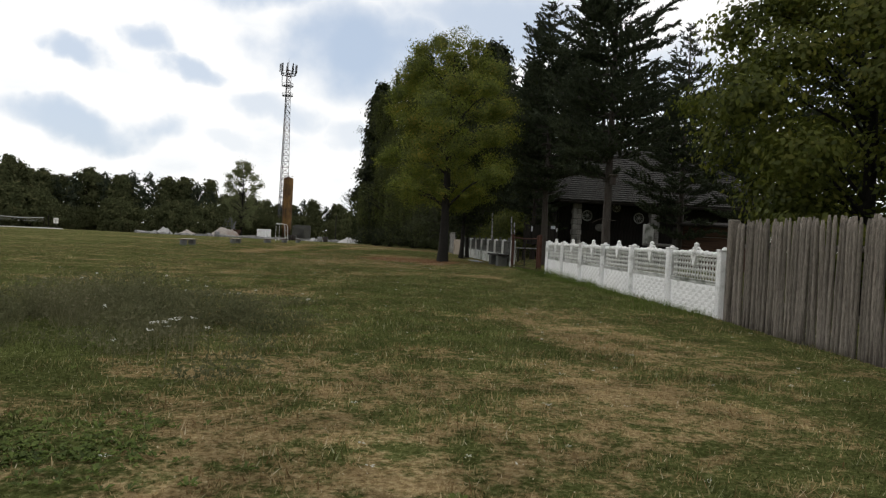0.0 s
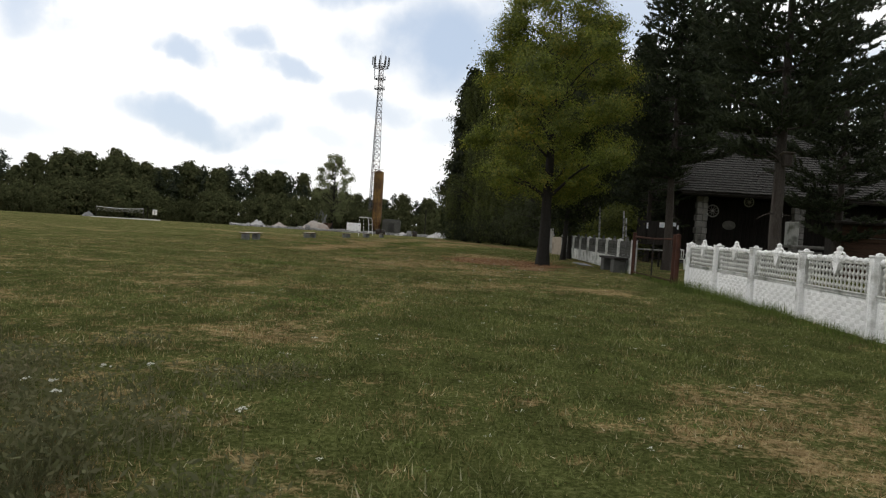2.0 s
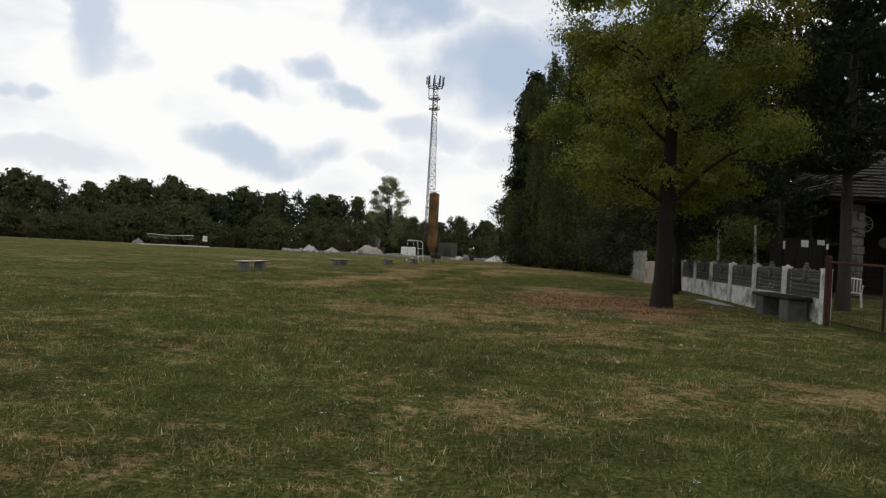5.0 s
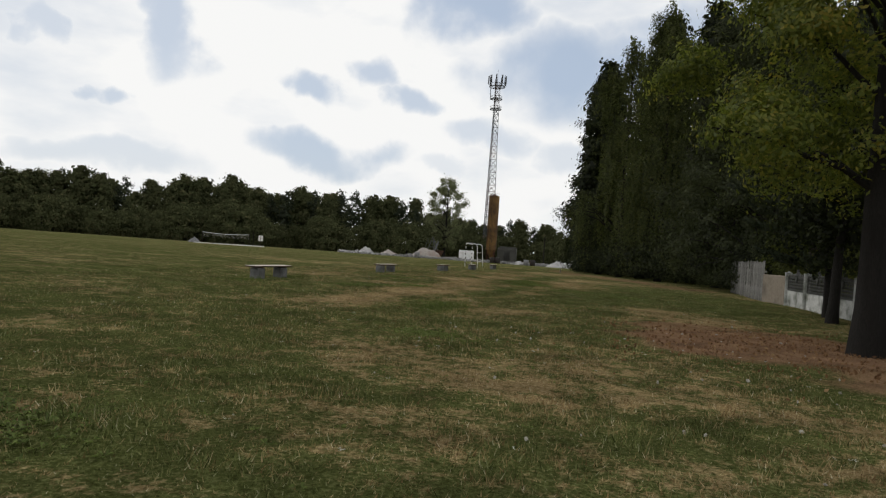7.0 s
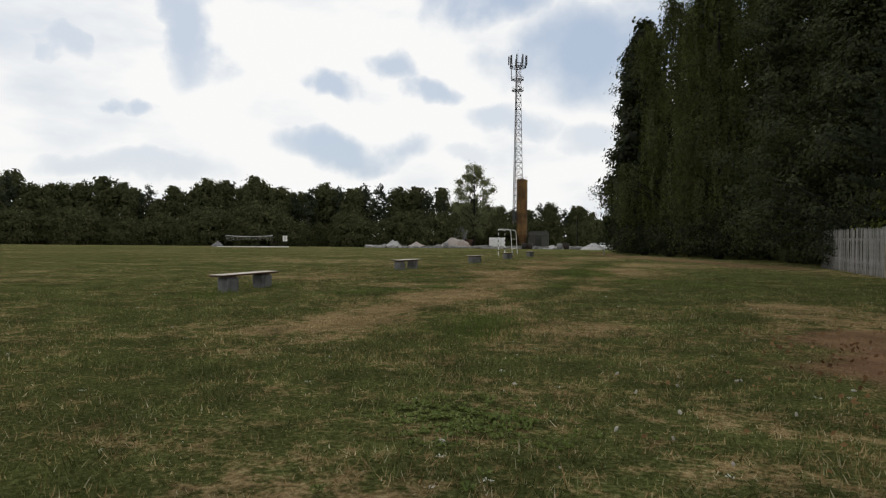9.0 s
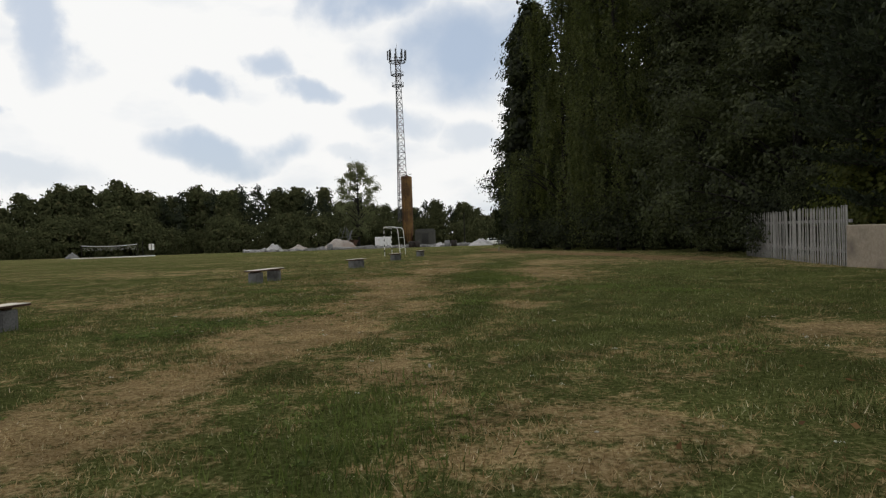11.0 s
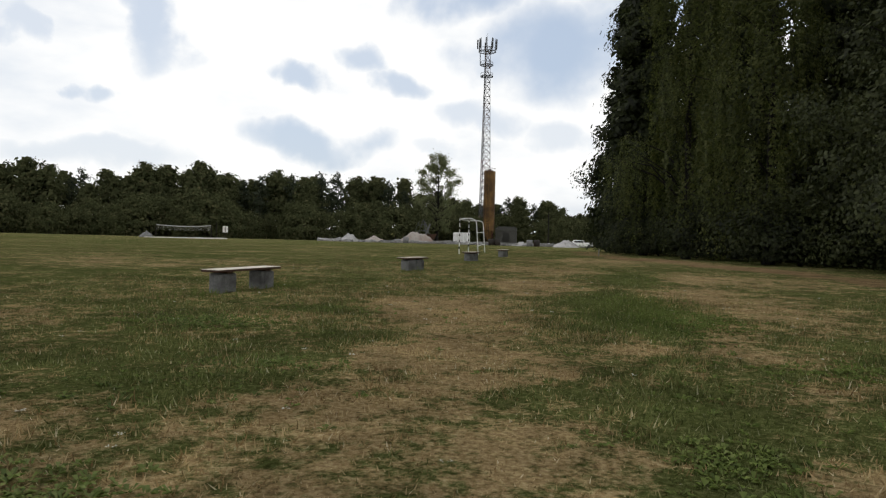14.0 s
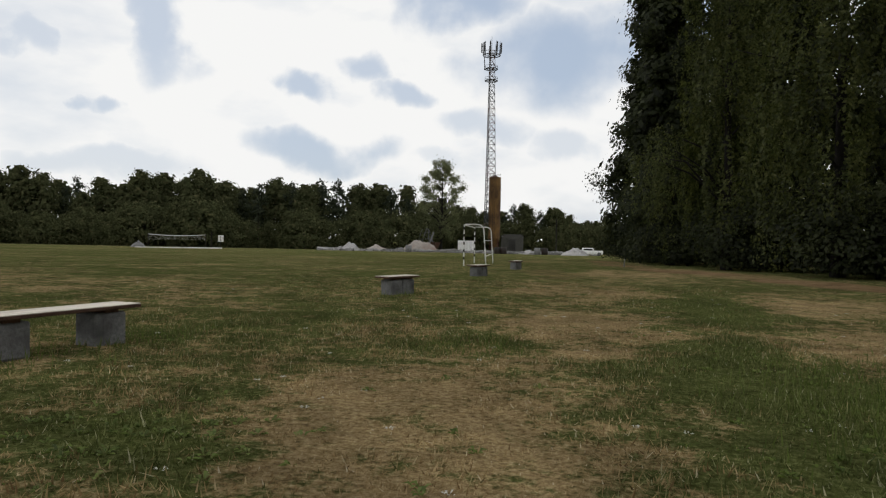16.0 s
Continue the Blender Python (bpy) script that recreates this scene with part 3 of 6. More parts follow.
def tree_meshes(name, shape, h, r, base, seed, clumps, each, size, sigma, trunk, lean=0.03, inner=0.35, aspect=0.6, hang=0.0, needles=False, limbs=26, fork=0.0, boughs=0, bough=1.0, flat=0.8, core=0.25, fill=1.0):
    rng = np.random.RandomState(seed)
    u = rng.uniform(0, 1, clumps) ** (0.9 if shape != "cone" else 1.3)
    th = rng.uniform(0, math.tau, clumps)
    ph = rng.uniform(0, math.tau, 4)
    lump = 1 + 0.13 * np.sin(2 * th + ph[0] + 3 * u) + 0.12 * np.sin(5 * th + ph[1] + 11 * u) + 0.10 * np.sin(3 * th + ph[2] - 17 * u) + rng.normal(0, 0.06, clumps)
    rho = (inner + (1 - inner) * rng.uniform(0, 1, clumps) ** 0.55) * lump
    rad = r * crown_radius(shape, u) * rho
    z = base + u * (h - base) + rng.normal(0, 0.02 * h, clumps)
    axis_x, axis_y = lean * z * math.cos(ph[3]), lean * z * math.sin(ph[3])
    centres = np.stack([axis_x + rad * np.cos(th), axis_y + rad * np.sin(th), np.maximum(z, 0.35)], 1)
    grow = np.ones(clumps)
    facing = np.stack([np.cos(th), np.sin(th), 0.5 + 0.4 * u], 1)
    if boughs:
        bu = (np.arange(boughs) + rng.uniform(0, 1, boughs)) / boughs
        bt = np.arange(boughs) * 2.4 + rng.normal(0, 0.5, boughs)
        size_ = bough * rng.uniform(0.6, 1.25, boughs) * (1.1 - 0.45 * bu)
        reach = np.maximum(r * crown_radius(shape, bu) * (rng.uniform(0.42, 1.20, boughs) if shape == "tall" else rng.uniform(0.5, 1.32, boughs) if shape == "cone" else rng.uniform(0.55, 1.12, boughs)) - size_ * 0.6, 0.1)
        hub = np.stack([reach * np.cos(bt), reach * np.sin(bt), base + bu * (h - base) - 0.4 * size_], 1)
        pick = rng.randint(0, boughs, clumps)
        ball = rng.normal(size=(clumps, 3))
        ball *= (rng.uniform(0.25, 1, (clumps, 1)) ** 0.5) / np.linalg.norm(ball, axis=1)[:, None]
        ball = ball * size_[pick][:, None] * np.array([1, 1, flat])
        lobed = hub[pick] + ball + np.stack([lean * hub[pick][:, 2] * math.cos(ph[3]), lean * hub[pick][:, 2] * math.sin(ph[3]), 0 * rad], 1)
        lobed[:, 2] = np.maximum(lobed[:, 2], 0.35)
        inside = rng.rand(clumps) < core
        centres[:, :2] *= 0.66
        centres = np.where(inside[:, None], centres, lobed)
        grow = np.where(inside, fill, 1.0)
        away = hub[pick] * np.array([1, 1, 0])
        away /= np.linalg.norm(away, axis=1)[:, None] + 1e-6
        facing = np.where(inside[:, None], facing, ball / (size_[pick][:, None] + 1e-6) + away * 0.35 + np.array([0, 0, 0.35]))
    # trunk and limbs
    zs = np.linspace(-0.15, h * 0.93, 12)
    wob = np.cumsum(rng.normal(0, 0.012 * h / 10, (12, 2)), 0)
    stem = np.stack([lean * zs * math.cos(ph[3]) + wob[:, 0], lean * zs * math.sin(ph[3]) + wob[:, 1], zs], 1)
    flare = 1 + 0.35 * np.exp(-np.clip(zs, 0, None) / 0.25)
    lines = [(stem, trunk * flare * np.clip(1 - zs / (h * 0.97), 0.03, 1) ** 0.8)]
    for i in rng.choice(clumps, min(limbs, clumps), replace=False):
        tip = centres[i]
        drop = 0.55 if shape != "pine" else 0.12
        z0 = max(base * 0.85 + fork, tip[2] - drop * np.hypot(tip[0], tip[1]) - 0.3)
        k = np.interp(z0, zs, np.arange(12))
        a = np.array([np.interp(k, np.arange(12), stem[:, 0]), np.interp(k, np.arange(12), stem[:, 1]), z0])
        s = np.linspace(0, 1, 6)[:, None]
        arc = a * (1 - s) + tip * s + np.array([0, 0, 1]) * (0.10 * np.linalg.norm(tip - a) * np.sin(s * math.pi)) + rng.normal(0, 0.02, (6, 3)) * np.linalg.norm(tip - a) * np.sin(s * math.pi)
        r0 = trunk * 0.36 * np.clip(1 - z0 / h, 0.15, 1)
        lines.append((arc, np.linspace(r0, 0.012, 6)))
    wood = limbs_mesh(name + "_wood", lines)
    # leaves
    spread_ = sigma * rng.uniform(0.6, 1.4, (clumps, 1, 1))
    offs = rng.normal(size=(clumps, each, 3)) * spread_ * np.array([1, 1, 0.75])
    if hang:
        strand = rng.randint(0, 4, (clumps, each))
        anchor = rng.normal(size=(clumps, 4, 3)) * sigma * np.array([1, 1, 0.35])
        length = rng.uniform(0.35, 1.0, (clumps, 4)) * hang
        sway = rng.normal(0, 0.10, (clumps, 4, 2))
        along = rng.uniform(0, 1, (clumps, each))
        ci = np.arange(clumps)[:, None]
        drift = sway[ci, strand] * along[..., None] * length[ci, strand][..., None]
        offs = anchor[ci, strand] + np.concatenate([drift, (-along * length[ci, strand])[..., None]], -1) + rng.normal(size=(clumps, each, 3)) * 0.055
    pts = (centres[:, None] + offs).reshape(-1, 3)
    pts[:, 2] = np.maximum(pts[:, 2], 0.12 + 0.2 * rng.rand(len(pts)))
    axis = None
    if needles:
        out = (centres - np.array([0, 0, 0])) * np.array([1, 1, 0])
        out /= np.linalg.norm(out, axis=1)[:, None] + 1e-6
        axis = np.repeat(out * 0.8 + np.array([0, 0, 0.7]), each, 0)
    elif hang:
        axis = np.array([0, 0, -0.8])
    lie = np.repeat(facing, each, 0) + 0.35 * (offs / (sigma + 1e-6)).reshape(-1, 3) * (0 if hang else 1)
    v, f = leaf_quads(pts, size * np.repeat(grow, each)[:, None], rng, aspect, axis, 0.6 if needles else 0.7, None if needles else lie)
    return wood, np_mesh(name + "_leaves", v, f)


def conifer_meshes(name, h, r, base, seed, trunk, spacing=0.55, arms=6, blunt=0.85, rise=0.35, needle=0.17, dead=0, bare=0.22, each=5):
    """A conifer: whorls of boughs that bend up at their ends, twigs along them, needles in tufts along the twigs."""
    rng = np.random.RandomState(seed)
    zs = np.linspace(-0.15, h, 14)
    wob = np.cumsum(rng.normal(0, 0.0012 * h, (14, 2)), 0)
    stem = np.stack([wob[:, 0], wob[:, 1], zs], 1)
    lines = [(stem, trunk * (1 + 0.3 * np.exp(-np.clip(zs, 0, None) / 0.25)) * np.clip(1 - zs / (h * 1.01), 0.02, 1) ** 0.8)]
    tufts, ways = [], []
    z = base
    while z < h - 0.15:
        u = (z - base) / (h - base)
        for k in range(arms if u < 0.8 else arms - 2):
            a = rng.uniform(0, math.tau) if k % 3 == 0 else a + math.tau / arms * rng.uniform(0.7, 1.4)
            reach = r * (max(1 - u, 0.0) ** blunt * min(1.0, 0.55 + 2.2 * u) + 0.05) * rng.uniform(0.55, 1.18)
            up = rise * (0.35 + 1.0 * u) * rng.uniform(0.6, 1.3)
            z0 = z + rng.uniform(-0.2, 0.2) * spacing
            out = np.array([math.cos(a), math.sin(a), 0])
            side = np.array([-math.sin(a), math.cos(a), 0])
            foot = np.array([np.interp(z0, zs, stem[:, 0]), np.interp(z0, zs, stem[:, 1]), z0])
            t = np.linspace(0, 1, 6)[:, None]
            arm = foot + out * reach * t + np.array([0, 0, 1]) * reach * up * (1.6 * t ** 2 - 0.6 * t) + side * reach * rng.normal(0, 0.06) * t ** 2
            lines.append((arm, np.linspace(trunk * 0.20 * (1.1 - u), 0.008, 6)))
            at = bare
            hand = 1
            while at <= 1.0:
                p = np.array([np.interp(at, t[:, 0], arm[:, i]) for i in range(3)])
                long_ = min(0.42 * reach * (1.15 - at * 0.75), 0.75) * rng.uniform(0.6, 1.25) + 0.10
                way = out * 0.75 + side * hand * rng.uniform(0.5, 1.1) * (1 - 0.8 * (at > 0.93)) + np.array([0, 0, rng.uniform(0.05, 0.55)])
                way /= np.linalg.norm(way)
                n = max(int(long_ / 0.085), 2)
                q = p + way * (np.linspace(0.12, 1, n) * long_)[:, None] + np.array([0, 0, 1]) * (np.linspace(0, 1, n) ** 2 * 0.12 * long_)[:, None]
                tufts.append(q)
                ways.append(np.repeat(way[None], n, 0))
                hand = -hand
                at += 0.17 / max(reach, 0.35) * rng.uniform(0.75, 1.3)
        z += spacing * (1.05 - 0.45 * u)
    for k in range(dead):
        z0, a = rng.uniform(base * 0.45, base), rng.uniform(0, math.tau)
        reach = rng.uniform(0.4, 1.4)
        foot = np.array([np.interp(z0, zs, stem[:, 0]), np.interp(z0, zs, stem[:, 1]), z0])
        tip = foot + np.array([math.cos(a) * reach, math.sin(a) * reach, rng.uniform(-0.25, 0.15)])
        lines.append((np.linspace(foot, tip, 4) + np.array([0, 0, 0.05]) * np.array([[0], [1], [1], [0]]), [0.03, 0.022, 0.014, 0.006]))
    tufts, ways = np.concatenate(tufts), np.concatenate(ways)
    pts = np.repeat(tufts, each, 0) + rng.normal(0, 0.03, (len(tufts) * each, 3))
    v, f = leaf_quads(pts, needle, rng, 0.25, np.repeat(ways, each, 0) * 1.1 + np.array([0, 0, 0.35]), 0.65)
    return limbs_mesh(name + "_wood", lines, 6), np_mesh(name + "_leaves", v, f)


def plant_tree(name, meshes, bark, leaf, m, label, category="tree", group=""):
    wood, leaves_ = meshes
    for me, mat in ((wood, bark), (leaves_, leaf)):
        if not me.materials:
            me.materials.append(mat)
    ob = thing(name, m, label, category, group)
    piece("trunk", wood, ob, Matrix())
    piece("crown", leaves_, ob, Matrix())
    return ob


def stand(x, y, turn=0.0, s=1.0, dz=0.0):
    return pose(x, y, ground_at(x, y) + dz, 0, 0, turn) @ Matrix.Scale(s, 4)


# the yellowing tree by the second fence, and the thin stems behind it
lime = tree_meshes("lime", "round", 10.1, 3.6, 2.9, 5, 1150, 86, 0.096, 0.17, 0.225, 0.012, 0.2, 0.46, limbs=34, boughs=46, bough=0.92, flat=0.62, core=0.22)
plant_tree("lime_tree", lime, BARK, LIME_LEAF, stand(-3.25, 20.5, 40), "broad lime tree with yellowing leaves and a dark trunk", "tree")
thin = tree_meshes("thin", "round", 7.2, 2.0, 2.6, 15, 190, 60, 0.15, 0.28, 0.13, 0.04, 0.3, limbs=16, boughs=10, bough=0.9)
plant_tree("young_tree", thin, BARK, OAK_LEAF, stand(-1.75, 27.3, 0), "thin young tree with a forked dark stem by the fence", "tree", "young trees by the fence")
plant_tree("young_tree", thin, BARK, OAK_LEAF, stand(-1.15, 29.6, 130, 0.92), "thin young tree with a dark stem by the fence", "tree", "young trees by the fence")

# the tree that leans over the pole fence
hazel = tree_meshes("hazel", "round", 8.0, 3.2, 1.0, 25, 900, 64, 0.125, 0.24, 0.16, 0.02, 0.2, 0.60, limbs=50, boughs=40, bough=0.98, flat=0.5, core=0.22)
plant_tree("hazel_tree", hazel, BARK, HAZEL_LEAF, stand(3.6, 1.6, 20), "olive-green hazel hanging over the pole fence", "tree", "hazels behind the pole fence")
plant_tree("hazel_tree", hazel, BARK, HAZEL_LEAF, stand(4.4, -4.2, 200, 0.95), "olive-green hazel behind the pole fence", "tree", "hazels behind the pole fence")

# pines round the shelter
pine_a = conifer_meshes("pine_a", 13.4, 3.1, 3.9, 35, 0.18, 0.56, 7, 0.62, 0.45, 0.22, 9, each=6)
pine_b = conifer_meshes("pine_b", 14.5, 3.3, 1.9, 45, 0.20, 0.66, 6, 0.74, 0.36, 0.27, 4, each=4)
for x, y, turn, s, kind in ((1.75, 12.2, 0, 0.90, pine_a), (2.0, 23.5, 80, 0.97, pine_a), (0.7, 38.6, 40, 0.82, pine_b), (3.4, 33.2, 10, 0.74, pine_b), (8.6, 42.6, 300, 1.15, pine_b), (10.6, 27.6, 70, 0.95, pine_b), (10.8, 12.2, 160, 1.0, pine_b),
                            (13.5, 14.2, 240, 1.05, pine_a), (7.5, 43.5, 0, 1.12, pine_b), (11.0, 45.0, 70, 1.4, pine_b), (14.5, 43.5, 130, 1.1, pine_b), (19.0, 40.0, 20, 1.0, pine_b), (12.8, 22.8, 20, 0.85, pine_b), (9.5, 4.5, 120, 0.98, pine_b), (3.0, 43.0, 200, 1.0, pine_b), (22.5, 46.0, 50, 1.15, pine_b), (26.5, 42.0, 110, 1.2, pine_b), (18.0, 47.5, 170, 1.2, pine_b)):
    plant_tree("pine_tree", kind, PINE_BARK, PINE_LEAF, stand(x, y, turn, s), "dark pine with a bare lower trunk beside the shelter" if kind is pine_a else "dark conifer with branches low on its trunk", "tree", "pines round the shelter")

# the dark row along the field
alder = tree_meshes("alder", "tall", 20.0, 4.6, 0.7, 55, 640, 46, 0.22, 0.34, 0.26, 0.008, 0.2, 0.62, limbs=50, boughs=38, bough=1.45, flat=0.48, core=0.38, fill=2.3)
birch = tree_meshes("birch", "tall", 19.5, 4.6, 3.4, 65, 430, 112, 0.125, 0.15, 0.22, 0.015, 0.2, 0.48, hang=3.6, limbs=40, boughs=28, bough=1.35, flat=0.35, core=0.36, fill=1.7)
alder_b = tree_meshes("alder_b", "tall", 15.0, 4.8, 1.0, 75, 780, 60, 0.13, 0.30, 0.20, 0.01, 0.2, 0.60, limbs=60, boughs=42, bough=1.35, flat=0.45, core=0.40, fill=1.45)
ROW = [(-8.1, 88.0, 0, 1.06, alder), (-7.6, 78.0, 120, 0.98, alder), (-5.9, 68.0, 60, 1.0, birch), (-3.4, 60.0, 200, 1.0, birch), (-2.4, 72.5, 10, 1.1, alder), (-0.6, 53.0, 30, 1.05, alder_b), (1.2, 46.4, 170, 1.05, alder_b), (3.4, 58.5, 250, 1.0, alder),
       (6.5, 51.5, 100, 0.84, alder), (2.5, 68.0, 80, 1.1, birch), (-3.0, 84.0, 40, 1.1, alder), (8.5, 62.0, 310, 0.9, alder), (2.9, 41.6, 60, 0.72, alder_b), (5.5, 67.0, 20, 1.1, alder), (0.0, 63.5, 140, 1.0, alder)]
for x, y, turn, s, kind in ROW:
    if kind is birch:
        plant_tree("birch_tree", kind, BARK, BIRCH_LEAF, stand(x, y, turn, s), "tall birch with long hanging twigs in the dark row", "tree", "row of trees along the field")
    else:
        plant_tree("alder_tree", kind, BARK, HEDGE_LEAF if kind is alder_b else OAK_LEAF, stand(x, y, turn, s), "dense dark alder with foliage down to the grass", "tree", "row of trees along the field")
bush = tree_meshes("bush", "round", 3.6, 2.0, 0.2, 85, 200, 50, 0.15, 0.26, 0.06, 0.02, 0.25, limbs=18)
plant_tree("yellow_bush", bush, BARK, HAZEL_LEAF, stand(1.4, 40.0, 0, 1.0), "yellow-green bush behind the picket fence", "bush", "bushes behind the fences")
plant_tree("yellow_bush", bush, BARK, HAZEL_LEAF, stand(1.6, 32.6, 90, 0.8), "yellow-green bush behind the concrete fence", "bush", "bushes behind the fences")
under = tree_meshes("under", "round", 3.0, 2.6, 0.1, 87, 210, 60, 0.16, 0.32, 0.06, 0.02, 0.25, limbs=12)
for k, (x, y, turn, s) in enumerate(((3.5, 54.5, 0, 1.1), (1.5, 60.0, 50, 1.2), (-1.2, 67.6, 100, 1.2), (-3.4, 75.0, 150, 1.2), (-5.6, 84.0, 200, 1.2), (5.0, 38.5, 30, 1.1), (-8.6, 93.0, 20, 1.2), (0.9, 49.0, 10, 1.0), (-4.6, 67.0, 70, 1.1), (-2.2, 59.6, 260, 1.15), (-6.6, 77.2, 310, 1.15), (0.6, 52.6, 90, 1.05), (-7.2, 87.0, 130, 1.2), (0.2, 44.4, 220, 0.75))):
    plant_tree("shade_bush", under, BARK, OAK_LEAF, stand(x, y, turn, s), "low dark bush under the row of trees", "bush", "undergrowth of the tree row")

# the lone tree by the building site, and the woods round the field
lone = tree_meshes("lone", "round", 23.0, 6.4, 3.6, 95, 380, 34, 0.42, 0.50, 0.40, 0.01, 0.35, limbs=70, boughs=44, bough=1.35, flat=1.0, core=0.22)
plant_tree("lone_tree", lone, BARK, LONE_LEAF, stand(-51.5, 205, 0), "airy silvery-green poplar standing above the far woods", "tree")
far_kinds = [tree_meshes("wood_a", "round", 16.0, 5.2, 0.4, 101, 190, 26, 0.60, 0.70, 0.25, 0.01, 0.3, limbs=8, boughs=22, bough=2.0, flat=0.7, core=0.45, fill=1.9), tree_meshes("wood_b", "tall", 17.0, 4.6, 0.3, 103, 150, 26, 0.60, 0.75, 0.25, 0.01, 0.3, limbs=8, boughs=20, bough=1.9, core=0.45, fill=1.9),
             tree_meshes("wood_c", "pine", 18.0, 2.8, 7.0, 107, 80, 15, 0.7, 0.5, 0.25, 0.01, 0.2, limbs=10, boughs=14, bough=1.3, flat=0.5), tree_meshes("wood_d", "round", 7.0, 4.6, 0.1, 109, 130, 26, 0.55, 0.65, 0.15, 0.01, 0.3, limbs=4)]
PROFILE_AZ = [-14, 1, 2.6, 5.3, 7.5, 10.3, 14.5, 18.0, 22, 25.7, 28.5, 31.2, 36, 39.8, 41.9, 45, 52, 66]
PROFILE_EL = [2.0, 1.9, 1.9, 3.1, 2.8, 2.4, 3.1, 4.9, 4.2, 3.9, 4.4, 5.0, 4.0, 3.5, 4.3, 4.0, 4.2, 4.4]
wrng = np.random.RandomState(7)
for depth, step, low in ((168, 1.45, 0), (184, 1.3, 1), (198, 1.2, 1)):
    az = -13.0
    while az < 66:
        d = depth * wrng.uniform(0.97, 1.03) * (1.16 if az < 14 else 1.0)
        x, y = -11.6 - d * math.sin(radians(az)), 32.0 + d * math.cos(radians(az))
        want = d * math.tan(radians(float(np.interp(az, PROFILE_AZ, PROFILE_EL)))) + 1.0 - ground_at(x, y)
        if low == 0:
            k, tall = (3, 7.0) if wrng.rand() < 0.7 else (0, 16.0)
            want *= wrng.uniform(0.36, 0.62) if az > 16 else wrng.uniform(0.5, 0.8)
        else:
            k = int(wrng.choice([0, 1, 2], p=[0.52, 0.18, 0.30]))
            tall = (16.0, 17.0, 18.0)[k]
            want *= wrng.uniform(0.82, 1.10)
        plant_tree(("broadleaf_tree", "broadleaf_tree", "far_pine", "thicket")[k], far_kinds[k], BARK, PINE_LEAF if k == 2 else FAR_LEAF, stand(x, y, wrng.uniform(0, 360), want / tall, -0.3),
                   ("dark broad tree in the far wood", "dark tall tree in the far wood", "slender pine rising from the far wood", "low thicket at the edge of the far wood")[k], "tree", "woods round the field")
        az += step * wrng.uniform(0.75, 1.25)


# ---- concrete fence ----
def brick_mesh():
    bm = bmesh.new()
    box(bm, (0, 0, 0), (0.020, 0.263, 0.061), 0.004)
    me = bpy.data.meshes.new("brick")
    bm.to_mesh(me)
    bm.free()
    return me


def baluster_mesh():
    bm = bmesh.new()
    prof = [(0.014, 0.0)]
    for k in range(4):
        z = 0.02 + k * 0.098
        prof += [(0.014, z), (0.027, z + 0.024), (0.036, z + 0.046), (0.027, z + 0.068), (0.014, z + 0.092)]
    prof.append((0.014, 0.412))
    lathe(bm, prof, 8)
    bmesh.ops.transform(bm, matrix=Matrix.Diagonal((0.75, 1, 1, 1)), verts=bm.verts)
    me = bpy.data.meshes.new("baluster")
    bm.to_mesh(me)
    bm.free()
    me.shade_smooth()
    return me


BRICK = {}
BALUSTER = {}


def fence_post(parent, y, mat, h=1.13):
    bm = bmesh.new()
    box(bm, (-0.01, y, h / 2 - 0.1), (0.19, 0.13, h + 0.2), 0.015)
    box(bm, (-0.01, y, h + 0.012), (0.21, 0.15, 0.035), 0.01)
    tube(bm, [(0, y, h + 0.02), (0, y, h + 0.055), (0, y, h + 0.07)], [0.06, 0.045, 0.01], 8)
    for s in (-1, 1):
        box(bm, (-0.108, y + s * 0.032, h * 0.5), (0.014, 0.016, h * 0.86), 0.004)
    part("post", bm, mat, parent)


